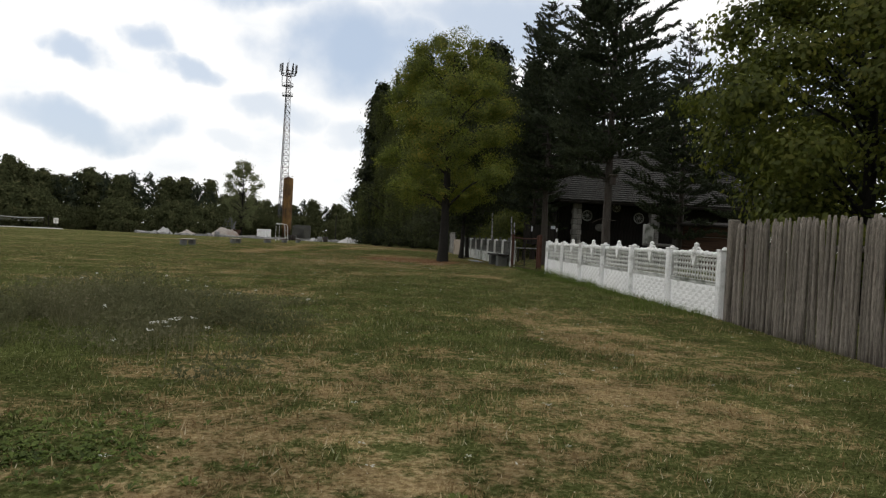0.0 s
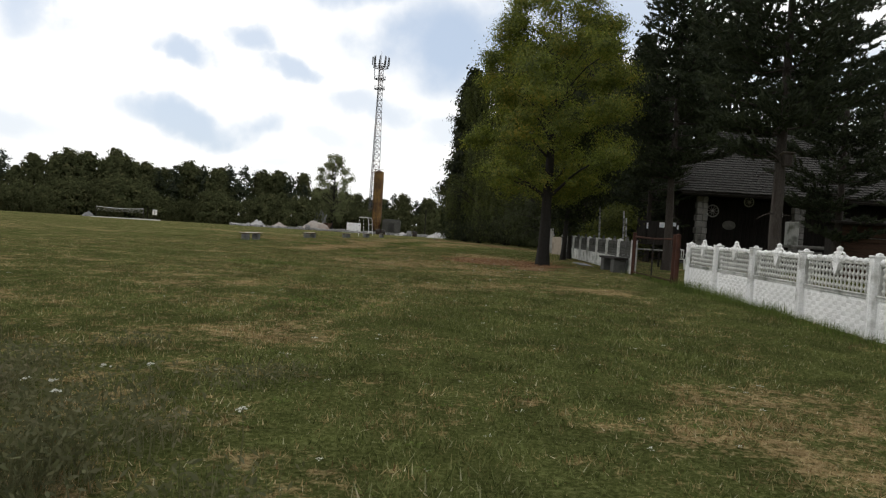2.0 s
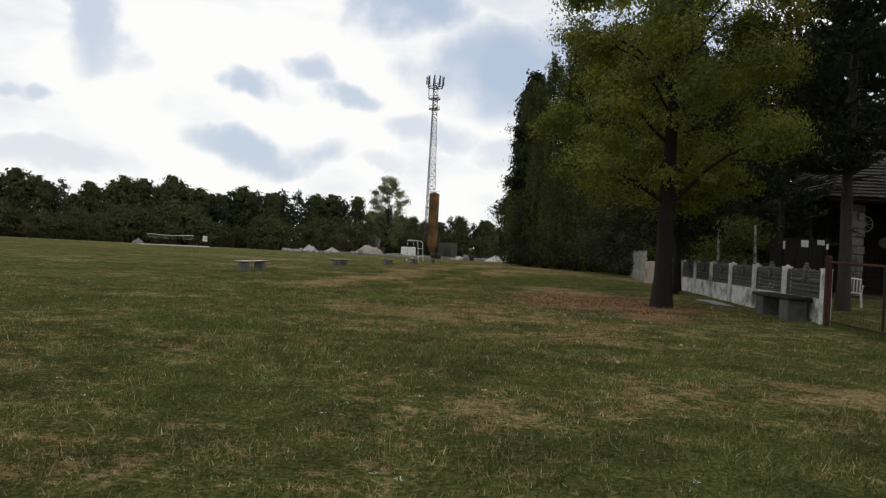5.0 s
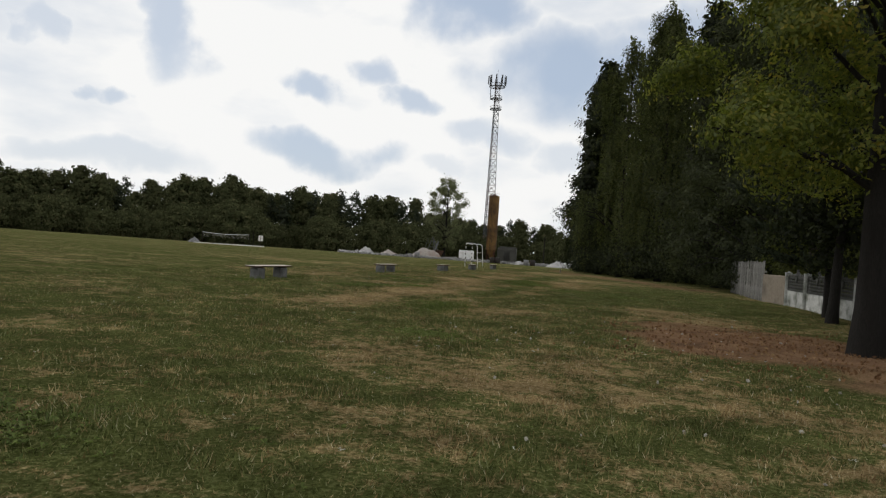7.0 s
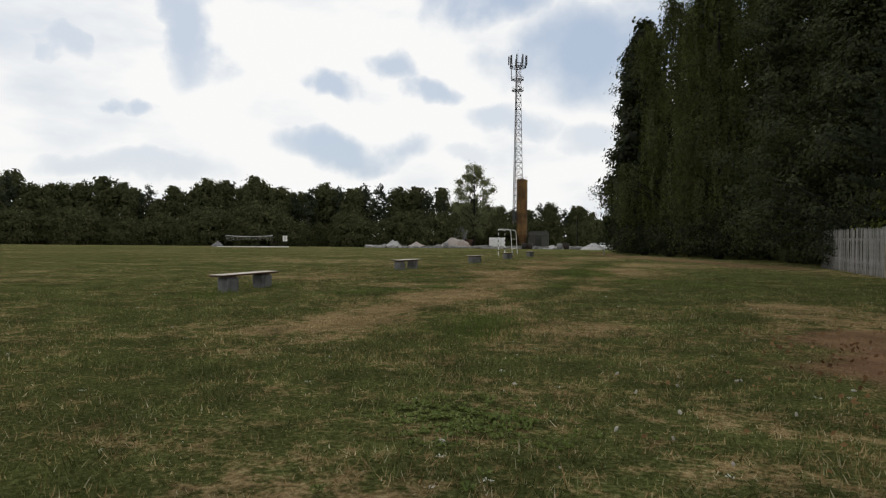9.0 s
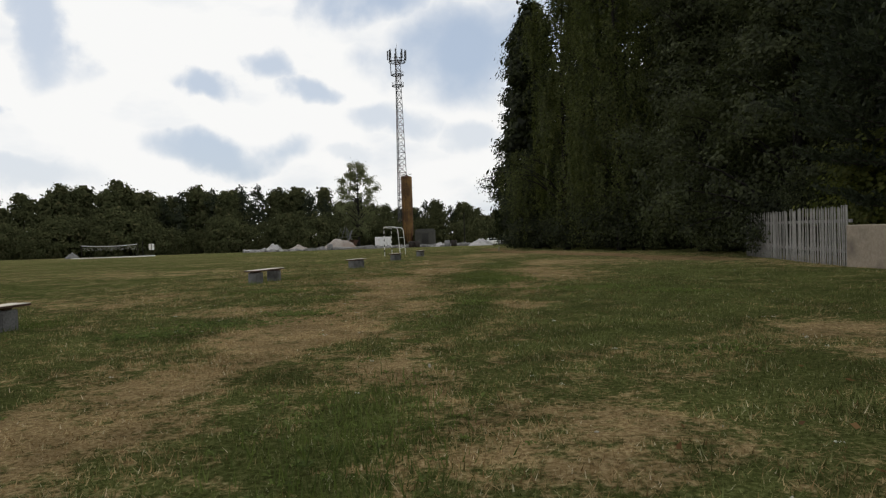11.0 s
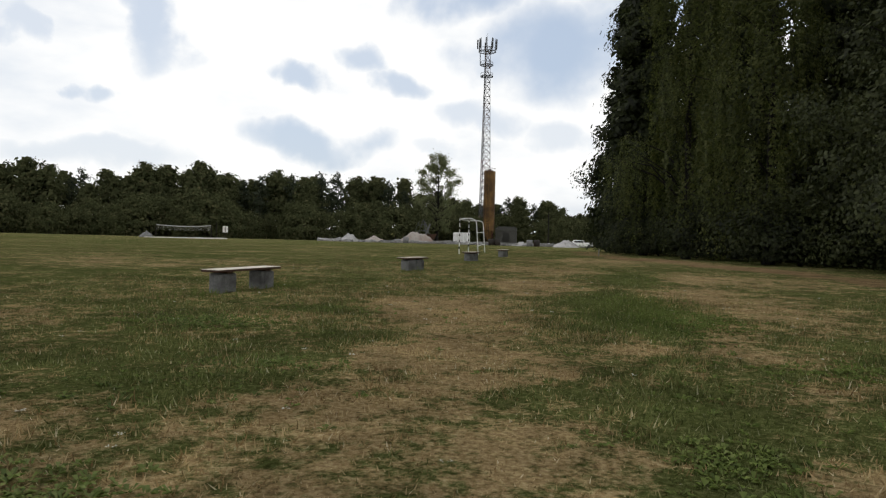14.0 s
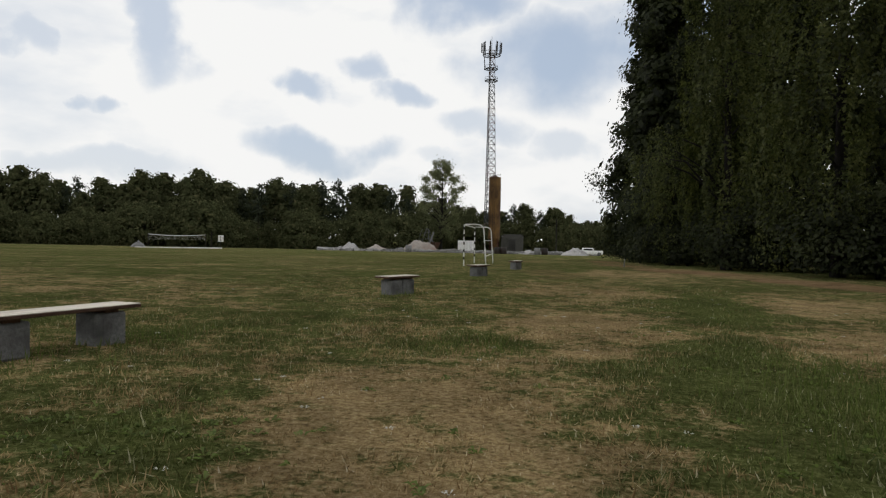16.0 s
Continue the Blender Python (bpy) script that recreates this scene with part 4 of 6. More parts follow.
def fence_panel(parent, y0, y1, mat, pieces, top, lattice):
    mid, w = (y0 + y1) / 2, y1 - y0 - 0.12
    key = mat.name
    if key not in BRICK:
        BRICK[key], BALUSTER[key] = brick_mesh(), baluster_mesh()
        BRICK[key].materials.append(mat)
        BALUSTER[key].materials.append(lattice)
    bm = bmesh.new()
    box(bm, (0.0, mid, 0.235), (0.05, w, 0.61), 0.004)
    slab = part("brick_slab", bm, mat, parent)
    rng = random.Random(int(y0 * 100) + 7)
    if pieces:
        for row in range(7):
            z = 0.065 + row * 0.068
            y = y0 + 0.07 + (0.13 if row % 2 else 0.0)
            while y < y1 - 0.2:
                piece("brick", BRICK[key], slab, pose(-0.0205 + rng.uniform(-0.002, 0.002), min(y + 0.131, y1 - 0.2), z, 0, rng.uniform(-1, 1), 0))
                y += 0.272
    else:
        bm = bmesh.new()
        for row in range(7):
            y = y0 + 0.07 + (0.13 if row % 2 else 0.0)
            while y < y1 - 0.2:
                box(bm, (-0.022, y + 0.131, 0.065 + row * 0.068), (0.022, 0.256, 0.056))
                y += 0.272
        part("brick_facing", bm, mat, slab)
    bm = bmesh.new()
    box(bm, (0, mid, 0.565), (0.075, w, 0.05), 0.008)
    box(bm, (-0.012, mid, 0.605), (0.085, w, 0.022), 0.006)
    box(bm, (0, mid, 1.035), (0.05, w, 0.04), 0.008)
    for s in (y0 + 0.075, y1 - 0.075):
        box(bm, (0, s, 0.82), (0.065, 0.035, 0.42), 0.006)
    for k in range(4):
        box(bm, (0.004, mid, 0.676 + 0.098 * k), (0.022, w - 0.1, 0.019), 0.004)
    frame_ = part("lattice_frame", bm, lattice, parent)
    count = 17
    for k in range(count):
        y = y0 + 0.115 + (w - 0.11) * (k + 0.5) / count
        piece("baluster", BALUSTER[key], frame_, pose(0, y, 0.61, 0, 0, 0))
    bm = bmesh.new()
    for k in range(12):                                     # scrolls along the top
        y = y0 + 0.14 + (w - 0.16) * k / 11
        lift = 0.020 * math.sin(k * math.pi / 11)
        bmesh.ops.create_uvsphere(bm, u_segments=8, v_segments=6, radius=1.0, matrix=Matrix.Translation((0, y, 1.065 + lift)) @ Matrix.Diagonal((0.045, 0.085, 0.04 + 0.012 * (k % 2), 1)))
    for k, s in ((0, 1), (0, -1), (1, 1), (1, -1)):         # curls beside the crest
        c = Vector((0, mid + s * (0.11 + 0.10 * k), 1.13 - 0.045 * k))
        tube(bm, [c + Vector((0, s * 0.05 * math.cos(a * 0.9), 0.045 * math.sin(a * 0.9))) for a in range(7)], 0.018, 6)
    part("scroll_trim", bm, top, parent, smooth=True)
    bm = bmesh.new()
    tube(bm, [(0, mid, 1.03), (0, mid, 1.09), (0, mid, 1.15), (0, mid, 1.20), (0, mid, 1.24), (0, mid, 1.27)], [0.075, 0.085, 0.06, 0.045, 0.05, 0.012], 8)
    out = [bm.verts.new((-0.055, mid + a, z)) for a, z in ((-0.11, 1.03), (0.11, 1.03), (0.06, 0.93), (0, 0.82), (-0.06, 0.93))]
    back = [bm.verts.new((0.03, v.co.y, v.co.z)) for v in out]
    bm.faces.new(out)
    bm.faces.new(back[::-1])
    for i in range(5):
        bm.faces.new((out[i], back[i], back[(i + 1) % 5], out[(i + 1) % 5]))
    part("crest", bm, top, parent)


front_fence = thing("concrete_fence", Matrix(), "low whitewashed concrete fence with baluster lattice and scrolled crests", "fence", "concrete fences")
for k in range(7):
    fence_post(front_fence, 2.2 * k, WHITEWASH)
for k in range(6):
    fence_panel(front_fence, 2.2 * k, 2.2 * k + 2.2, WHITEWASH, True, WHITEWASH, GREYWASH)
tilt = math.degrees(math.atan2(0.43, 17.1))
back_fence = thing("concrete_fence", pose(-0.43, 18.1, -0.03, 0, 0, tilt), "weathered concrete fence with baluster lattice, toned grey-white for tree shade", "fence", "concrete fences")
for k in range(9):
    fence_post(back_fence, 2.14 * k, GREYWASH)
# Dark mortar colour on lattice and trim also paints in the shaded gaps.
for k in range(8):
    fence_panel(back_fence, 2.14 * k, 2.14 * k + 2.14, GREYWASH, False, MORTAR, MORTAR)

# ---- pole fence ----
pole_fence = thing("pole_fence", pose(-0.06, -0.45, 0, 0, 0, -3.4), "close-set fence of weathered grey upright poles", "fence")
bm = bmesh.new()
box(bm, (0.02, 0.12, 0.78), (0.15, 0.15, 1.74), 0.02)
part("end_post", bm, PALE_WOOD, pole_fence, "square weathered end post")
prng = random.Random(11)
POLES = []
for k in range(7):
    bm = bmesh.new()
    r = 0.0225 + 0.0019 * k
    bend = prng.uniform(-0.012, 0.012)
    pts = [(bend * math.sin(i * 0.4), prng.uniform(-0.004, 0.004), -0.1 + 0.2 * i) for i in range(9)]
    tube(bm, pts + [(0, 0, 1.60)], [r * (1.04 - 0.012 * i) * prng.uniform(0.96, 1.03) for i in range(9)] + [r * 0.5], 10)
    me = bpy.data.meshes.new("pole")
    bm.to_mesh(me)
    bm.free()
    me.shade_smooth()
    me.materials.append(PALE_WOOD)
    POLES.append(me)
y = -0.06
while y > -13.5:
    piece("pole", POLES[prng.randrange(7)], pole_fence, pose(prng.uniform(-0.02, 0.02), y, prng.uniform(-0.03, 0.04), prng.uniform(-1.1, 1.1), prng.uniform(-0.9, 0.9), prng.uniform(0, 360)))
    y -= prng.uniform(0.066, 0.090)
bm = bmesh.new()
for z in (0.42, 1.22):
    tube(bm, [(0.085, 0.1, z), (0.09, -4, z + 0.02), (0.085, -9, z - 0.01), (0.085, -13.5, z)], 0.04, 8)
part("rail", bm, PALE_WOOD, pole_fence)

# ---- rusty gate between the two concrete fences ----
gate = thing("iron_gate", pose(-0.22, 13.65, 0, 0, 0, 3.6), "rusty iron gate with wire mesh between two fences", "gate")
for name, y, r, h in (("gate_post", 0.0, 0.06, 1.36), ("hinge_post", 0.30, 0.05, 1.34), ("latch_post", 4.25, 0.06, 1.36)):
    bm = bmesh.new()
    tube(bm, [(0, y, -0.1), (0, y, h), (0, y, h + 0.03)], [r, r, r * 0.6], 10)
    part(name, bm, RUST, gate)
bm = bmesh.new()
tube(bm, [(0, 0.38, 1.24), (0, 2.2, 1.22), (0, 4.15, 1.26)], 0.026, 8)
tube(bm, [(0, 0.38, 0.10), (0, 4.15, 0.10)], 0.024, 8)
tube(bm, [(0, 0.38, 0.10), (0, 0.38, 1.25)], 0.026, 8)
tube(bm, [(0, 4.15, 0.10), (0, 4.15, 1.26)], 0.026, 8)
part("gate_frame", bm, RUST, gate)
bm = bmesh.new()
tube(bm, [(0, 2.2, 0.0), (0, 2.2, 1.22)], 0.022, 8)
part("middle_bar", bm, DARK_IRON, gate)
bm = bmesh.new()
for k in range(36):
    y = 0.42 + k * 0.105
    tube(bm, [(0, y, 0.12), (0, y, 1.22)], 0.0018, 3, False)
for k in range(11):
    tube(bm, [(0, 0.40, 0.16 + 0.1 * k), (0, 4.13, 0.16 + 0.1 * k)], 0.0018, 3, False)
part("wire_mesh", bm, DARK_IRON, gate)

# ---- stone seat and metal sheet by the second fence ----
seat = thing("block_seat", pose(-0.85, 19.5, 0, 0, 0, 6), "dark seat of concrete blocks and slab against the fence", "bench")
for y in (-0.62, 0.62):
    bm = bmesh.new()
    box(bm, (0, y, 0.21), (0.42, 0.40, 0.46), 0.02)
    part("block", bm, MORTAR, seat)
bm = bmesh.new()
box(bm, (0, 0, 0.475), (0.5, 1.9, 0.07), 0.015)
part("slab", bm, DARK_BOARD, seat)
bm = bmesh.new()
box(bm, (0, 0, 0.03), (0.5, 1.7, 0.012), 0.003)
for k in range(6):
    tube(bm, [(-0.2 + 0.08 * k, -0.84, 0.038), (-0.2 + 0.08 * k, 0.84, 0.038)], 0.012, 6)
ob = finish("metal_sheet", bm, STEEL, None, "ribbed light metal sheet lying in the grass")
ob.matrix_basis = pose(-1.4, 23.0, 0.0, 1, 3, 6)
tagged(ob, category="sheet")

# ---- beige wall stub and pickets ----
bm = bmesh.new()
box(bm, (0, 0, 0.45), (0.22, 1.75, 1.1), 0.02)
ob = finish("wall_stub", bm, PLASTER, None, "short beige plastered wall between fence and pickets", True)
ob.data.shade_flat()
ob.matrix_basis = pose(-1.05, 36.1, 0, 0, 0, 12)
tagged(ob, category="wall", kind="structure")
picket_fence = thing("picket_fence", pose(-1.3, 36.9, 0, 0, 0, -2), "grey-white wooden picket fence under dark trees", "fence")
PICKETS = []
for k in range(4):
    bm = bmesh.new()
    box(bm, (0, 0, 0.72), (0.022, 0.058, 1.60), 0.006)
    for v in bm.verts:
        if v.co.z > 1.5:
            v.co.z -= 0.05 * prng.random()
    me = bpy.data.meshes.new("picket")
    bm.to_mesh(me)
    bm.free()
    me.materials.append(PICKET)
    PICKETS.append(me)
y = 0.0
while y < 8.6:
    piece("picket", PICKETS[prng.randrange(4)], picket_fence, pose(prng.uniform(-0.01, 0.01), y, prng.uniform(-0.05, 0.03) + ground_at(0, 36.9 + y), prng.uniform(-2, 2), prng.uniform(-1, 1), 0))
    y += prng.uniform(0.105, 0.135)
bm = bmesh.new()
for z in (0.4, 1.15):
    box(bm, (0.04, 4.2, z - 0.05), (0.05, 8.6, 0.08), 0.006)
part("rail", bm, PICKET, picket_fence)


# ---- benches on the field ----
def field_bench(x, y, turn, length, blocks, z, label):
    ob = thing("field_bench", pose(x, y, ground_at(x, y), 0, 0, turn), label, "bench", "benches on the field")
    for by, bl in blocks:
        bm = bmesh.new()
        box(bm, (0, by, z / 2 - 0.06), (0.26, bl, z + 0.04), 0.018)
        for s in (-1, 1):
            box(bm, (s * 0.135, by, z / 2 - 0.04), (0.012, bl * 0.55, z * 0.7), 0.004)
        part("concrete_block", bm, CONCRETE, ob)
        bm = bmesh.new()
        box(bm, (0, by, z - 0.026), (0.27, min(bl, 0.14), 0.028), 0.004)
        part("bearer", bm, BROWN_BOARD, ob)
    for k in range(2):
        # Dark brown layer added below each board for the seat's dark edge and underside.
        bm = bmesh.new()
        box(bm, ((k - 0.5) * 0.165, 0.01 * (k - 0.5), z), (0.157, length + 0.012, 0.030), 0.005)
        part("under_board", bm, BROWN_BOARD, ob, "dark brown layer under the seat board")
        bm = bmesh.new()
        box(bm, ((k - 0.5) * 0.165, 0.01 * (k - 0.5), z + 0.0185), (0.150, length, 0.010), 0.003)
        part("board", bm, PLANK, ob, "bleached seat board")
    return ob


field_bench(-16.37, 27.05, -5.9, 1.90, ((-0.58, 0.37), (0.58, 0.37)), 0.335, "long field bench of bleached boards on two concrete blocks")
field_bench(-16.07, 37.08, -11.0, 1.50, ((-0.46, 0.33), (0.46, 0.33)), 0.325, "field bench of bleached boards on two concrete blocks")
field_bench(-15.25, 44.35, -24.0, 0.86, ((-0.165, 0.31), (0.17, 0.31)), 0.315, "short field bench with boards on touching concrete blocks")
field_bench(-15.15, 52.3, -20.0, 0.78, ((-0.155, 0.29), (0.155, 0.29)), 0.315, "short field bench with boards on touching concrete blocks")
field_bench(-14.95, 59.6, -15.0, 0.72, ((-0.145, 0.27), (0.145, 0.27)), 0.315, "short field bench with boards on touching concrete blocks")

# ---- goal ----
goal = thing("football_goal", pose(-17.7, 63.0, ground_at(-17, 64), 0, 0, 6), "white tubular football goal without a net", "goal")
for y in (0.0, 6.4):
    bm = bmesh.new()
    tube(bm, [(0, y, -0.05), (0, y, 1.78), (0.05, y, 1.86)] + [(0.62 + 0.26 * math.sin(a), y, 1.60 + 0.26 * math.cos(a)) for a in (0, 0.4, 0.8, 1.2, 1.57)] + [(0.93, y, 0.9), (1.00, y, -0.05)], 0.028, 8)
    side_frame = part("side_frame", bm, WHITE_PAINT, goal, "chipped white tube frame")
    for z in (0.28, 0.62, 0.95, 1.30, 1.62):
        bm = bmesh.new()
        tube(bm, [(0, y, z), (0, y, z + 0.13)], 0.031, 8)
        part("bare_band", bm, DARK_IRON, side_frame, "dark band of bare metal")
for x, z, name in ((0.0, 1.83, "crossbar"), (0.97, 0.45, "rear_bar"), (0.90, 1.15, "rear_bar")):
    bm = bmesh.new()
    tube(bm, [(x, 0, z), (x, 6.4, z)], 0.030 if z > 1.5 else 0.020, 8)
    part(name, bm, WHITE_PAINT, goal)


# ---- the shelter behind the fence ----
shelter = thing("shelter", pose(0, 0, 0), "dark open wooden shelter with shingled hip roof and stone columns", "shelter")
X0, X1, Y0, Y1, ZE, ZR = 4.7, 19.0, 32.0, 41.0, 3.86, 7.6
corners = {"front": ((X0, Y0), (X1, Y0), (X0 + 3.0, 36.5), (X1 - 3.0, 36.5)), "back": ((X1, Y1), (X0, Y1), (X1 - 3.0, 36.5), (X0 + 3.0, 36.5)),
           "side_a": ((X0, Y1), (X0, Y0), (X0 + 3.0, 36.5), (X0 + 3.0, 36.5)), "side_b": ((X1, Y0), (X1, Y1), (X1 - 3.0, 36.5), (X1 - 3.0, 36.5))}
bm = bmesh.new()
for a, b, c, d in corners.values():
    for lift in (-0.10,):
        vs = [bm.verts.new((p[0], p[1], z + lift)) for p, z in ((a, ZE), (b, ZE), (d, ZR), (c, ZR))]
        try:
            bm.faces.new(vs)
        except ValueError:
            pass
bmesh.ops.remove_doubles(bm, verts=bm.verts, dist=0.001)
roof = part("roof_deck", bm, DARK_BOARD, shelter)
srng = random.Random(3)
for key in ("front", "side_a"):
    a, b, c, d = [Vector((p[0], p[1], z)) for p, z in zip(corners[key], (ZE, ZE, ZR, ZR))]
    bm = bmesh.new()
    rows = 26
    for i in range(rows):
        t0, t1 = i / rows, min((i + 1.25) / rows, 1)
        l0, r0, l1, r1 = a.lerp(c, t0), b.lerp(d, t0), a.lerp(c, t1), b.lerp(d, t1)
        width = (r0 - l0).length
        n = max(int(width / 0.22), 1)
        nor = (r0 - l0).cross(l1 - l0).normalized()
        for k in range(n):
            u0, u1 = k / n + 0.06 / n, (k + 1) / n - 0.06 / n
            thick, drop = 0.055 + srng.uniform(0, 0.025), srng.uniform(-0.025, 0.025)
            q = [l0.lerp(r0, u0), l0.lerp(r0, u1), l1.lerp(r1, u1), l1.lerp(r1, u0)]
            q[0] += (l0 - l1).normalized() * drop
            q[1] += (l0 - l1).normalized() * drop
            lo = [bm.verts.new(p) for p in q]
            hi = [bm.verts.new(q[0] + nor * thick), bm.verts.new(q[1] + nor * thick), bm.verts.new(q[2] + nor * 0.006), bm.verts.new(q[3] + nor * 0.006)]
            bm.faces.new(hi)
            bm.faces.new((lo[0], lo[1], hi[1], hi[0]))
            bm.faces.new((lo[1], lo[2], hi[2], hi[1]))
            bm.faces.new((lo[3], lo[0], hi[0], hi[3]))
    tagged(part("shingles", bm, SHINGLE, shelter, "weathered grey wooden shingles"), kind="stuff")
bm = bmesh.new()
tube(bm, [(X0 + 3.0, 36.5, ZR + 0.03), (X1 - 3.0, 36.5, ZR + 0.03)], 0.09, 8)
part("ridge_cap", bm, SHINGLE, shelter)
bm = bmesh.new()
box(bm, ((X0 + X1) / 2, Y0 + 0.12, ZE - 0.09), (X1 - X0 - 0.1, 0.06, 0.20), 0.01)
part("eave_board", bm, DARK_BOARD, shelter)
for k, x in enumerate((6.05, 11.1, 16.4)):
    bm = bmesh.new()
    box(bm, (x, 32.9, 1.85), (0.48, 0.44, 3.66), 0.01)
    column = part("stone_column", bm, MORTAR, shelter, "column of rough grey field stones")
    for i in range(11):
        z = 0.17 + i * 0.335
        for j in range(2):
            o = (0.14 if (i + j) % 2 else -0.14)
            bm = bmesh.new()
            box(bm, (x + o + srng.uniform(-0.015, 0.015), 32.9 + (j - 0.5) * 0.27, z + srng.uniform(-0.02, 0.02)), (srng.uniform(0.26, 0.32), 0.28, 0.325), 0.035)
            part("stone", bm, FIELDSTONE, column)
        bm = bmesh.new()
        box(bm, (x - (0.14 if i % 2 else -0.14), 32.9, z), (0.27, 0.5, 0.31), 0.03)
        part("stone", bm, FIELDSTONE, column)
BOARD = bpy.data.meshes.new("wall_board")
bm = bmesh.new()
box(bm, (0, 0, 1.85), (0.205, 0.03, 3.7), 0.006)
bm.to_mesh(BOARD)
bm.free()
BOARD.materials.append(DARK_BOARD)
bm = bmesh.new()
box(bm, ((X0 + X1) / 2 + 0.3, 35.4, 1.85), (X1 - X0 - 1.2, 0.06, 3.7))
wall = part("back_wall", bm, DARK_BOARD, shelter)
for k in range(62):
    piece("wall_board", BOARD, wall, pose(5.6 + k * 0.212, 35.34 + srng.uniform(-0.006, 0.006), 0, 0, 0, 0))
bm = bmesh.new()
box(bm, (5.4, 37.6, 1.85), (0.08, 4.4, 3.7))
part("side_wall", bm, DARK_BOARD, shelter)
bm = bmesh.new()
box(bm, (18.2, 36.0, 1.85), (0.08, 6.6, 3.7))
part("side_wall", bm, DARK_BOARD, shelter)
bm = bmesh.new()
box(bm, ((X0 + X1) / 2 + 0.3, 34.4, 0.03), (X1 - X0 - 1.5, 3.6, 0.10), 0.01)
part("floor_slab", bm, MORTAR, shelter)


def wagon_wheel(x, z, r, label):
    ob = thing("wagon_wheel", pose(x, 35.28, z, 90, 0, 0), label, "wheel", "wheels on the wall")
    bm = bmesh.new()
    tube(bm, [(r * math.cos(k * math.tau / 28), r * math.sin(k * math.tau / 28), 0) for k in range(29)], 0.028, 8, False)
    part("rim", bm, WHITE_PAINT, ob)
    for k in range(10):
        bm = bmesh.new()
        a = k * math.tau / 10
        tube(bm, [(0.05 * math.cos(a), 0.05 * math.sin(a), 0), (r * math.cos(a), r * math.sin(a), 0)], [0.018, 0.014], 6)
        part("spoke", bm, WHITE_PAINT, ob)
    bm = bmesh.new()
    tube(bm, [(0, 0, -0.03), (0, 0, 0.05), (0, 0, 0.08)], [0.07, 0.07, 0.05], 10)
    part("hub", bm, WHITE_PAINT, ob)


wagon_wheel(7.40, 3.04, 0.33, "pale wooden wagon wheel hung on the dark wall")
wagon_wheel(10.95, 3.05, 0.33, "pale wooden wagon wheel hung on the dark wall")
wagon_wheel(9.38, 3.66, 0.26, "smaller wagon wheel hung under the roof")
bm = bmesh.new()
tube(bm, [(0, 0, 0), (0, 0, 0.03)], [0.33, 0.33], 18)
bmesh.ops.transform(bm, matrix=Matrix.Diagonal((1.12, 0.78, 1, 1)), verts=bm.verts)
ob = finish("wall_plaque", bm, FIELDSTONE, None, "oval grey plaque on the dark wall")
ob.matrix_basis = pose(8.36, 35.30, 2.28, 90, 0, 0)
tagged(ob, category="plaque")

# things in front of and in the shelter
chair = thing("plastic_chair", pose(3.05, 25.4, 0, 0, 0, 160), "white moulded plastic garden chair on the grass", "chair", "plastic chairs")
bm = bmesh.new()
box(bm, (0, 0, 0.43), (0.44, 0.44, 0.03), 0.012)
part("seat", bm, PLASTIC, chair)
for x in (-0.2, 0.2):
    for y in (-0.2, 0.2):
        bm = bmesh.new()
        tube(bm, [(x * 1.15, y * 1.15, 0.0), (x, y, 0.43)], [0.018, 0.024], 8)
        part("leg", bm, PLASTIC, chair)
    bm = bmesh.new()
    tube(bm, [(x * 1.15, -0.2, 0.43), (x * 1.25, -0.2, 0.62), (x * 1.25, 0.1, 0.64), (x * 1.1, 0.22, 0.66)], 0.018, 8)
    part("armrest", bm, PLASTIC, chair)
bm = bmesh.new()
for k in range(5):
    tube(bm, [(-0.16 + 0.08 * k, 0.21, 0.44), (-0.17 + 0.085 * k, 0.27, 0.84)], 0.020, 6)
tube(bm, [(-0.2, 0.265, 0.82), (0, 0.285, 0.86), (0.2, 0.265, 0.82)], 0.026, 8)
part("backrest", bm, PLASTIC, chair)
copy_thing(chair, pose(0.9, 26.5, 0, 0, 0, 60))

board = thing("notice_board", pose(3.45, 31.2, 0), "dark notice board with pinned white sheets", "board")
for x in (-1.0, 1.0):
    bm = bmesh.new()
    box(bm, (x, 0.05, 1.1), (0.1, 0.1, 2.3), 0.01)
    part("post", bm, DARK_BOARD, board)
bm = bmesh.new()
box(bm, (0, 0, 1.55), (2.0, 0.04, 1.2), 0.008)
part("panel", bm, DARK_BOARD, board)
for x, z, w, h in ((0.18, 1.98, 0.26, 0.26), (0.75, 2.04, 0.26, 0.18), (0.98, 1.90, 0.08, 0.20), (-0.55, 1.90, 0.08, 0.30)):
    bm = bmesh.new()
    box(bm, (x, -0.026, z), (w, 0.006, h))
    part("sheet", bm, PAPER, board, "white printed sheet")

table = thing("garden_table", pose(1.9, 26.6, 0, 0, 0, 10), "grey wooden garden table behind the gate", "table")
bm = bmesh.new()
box(bm, (0, 0, 0.74), (1.7, 0.75, 0.05), 0.01)
part("tabletop", bm, PICKET, table)
for x in (-0.72, 0.72):
    for y in (-0.28, 0.28):
        bm = bmesh.new()
        box(bm, (x, y, 0.36), (0.08, 0.08, 0.74), 0.008)
        part("leg", bm, DARK_BOARD, table)

stove = thing("stone_grill", pose(10.95, 31.6, 0), "rough stone outdoor grill with a pale chimney block", "grill")
bm = bmesh.new()
for i in range(6):
    box(bm, (0.55 * (-1 if i % 2 else 1), 0, 0.2 + 0.36 * (i // 2)), (0.45, 0.8, 0.35), 0.04)
box(bm, (0, 0, 1.30), (1.7, 0.9, 0.16), 0.03)
part("hearth", bm, FIELDSTONE, stove)
bm = bmesh.new()
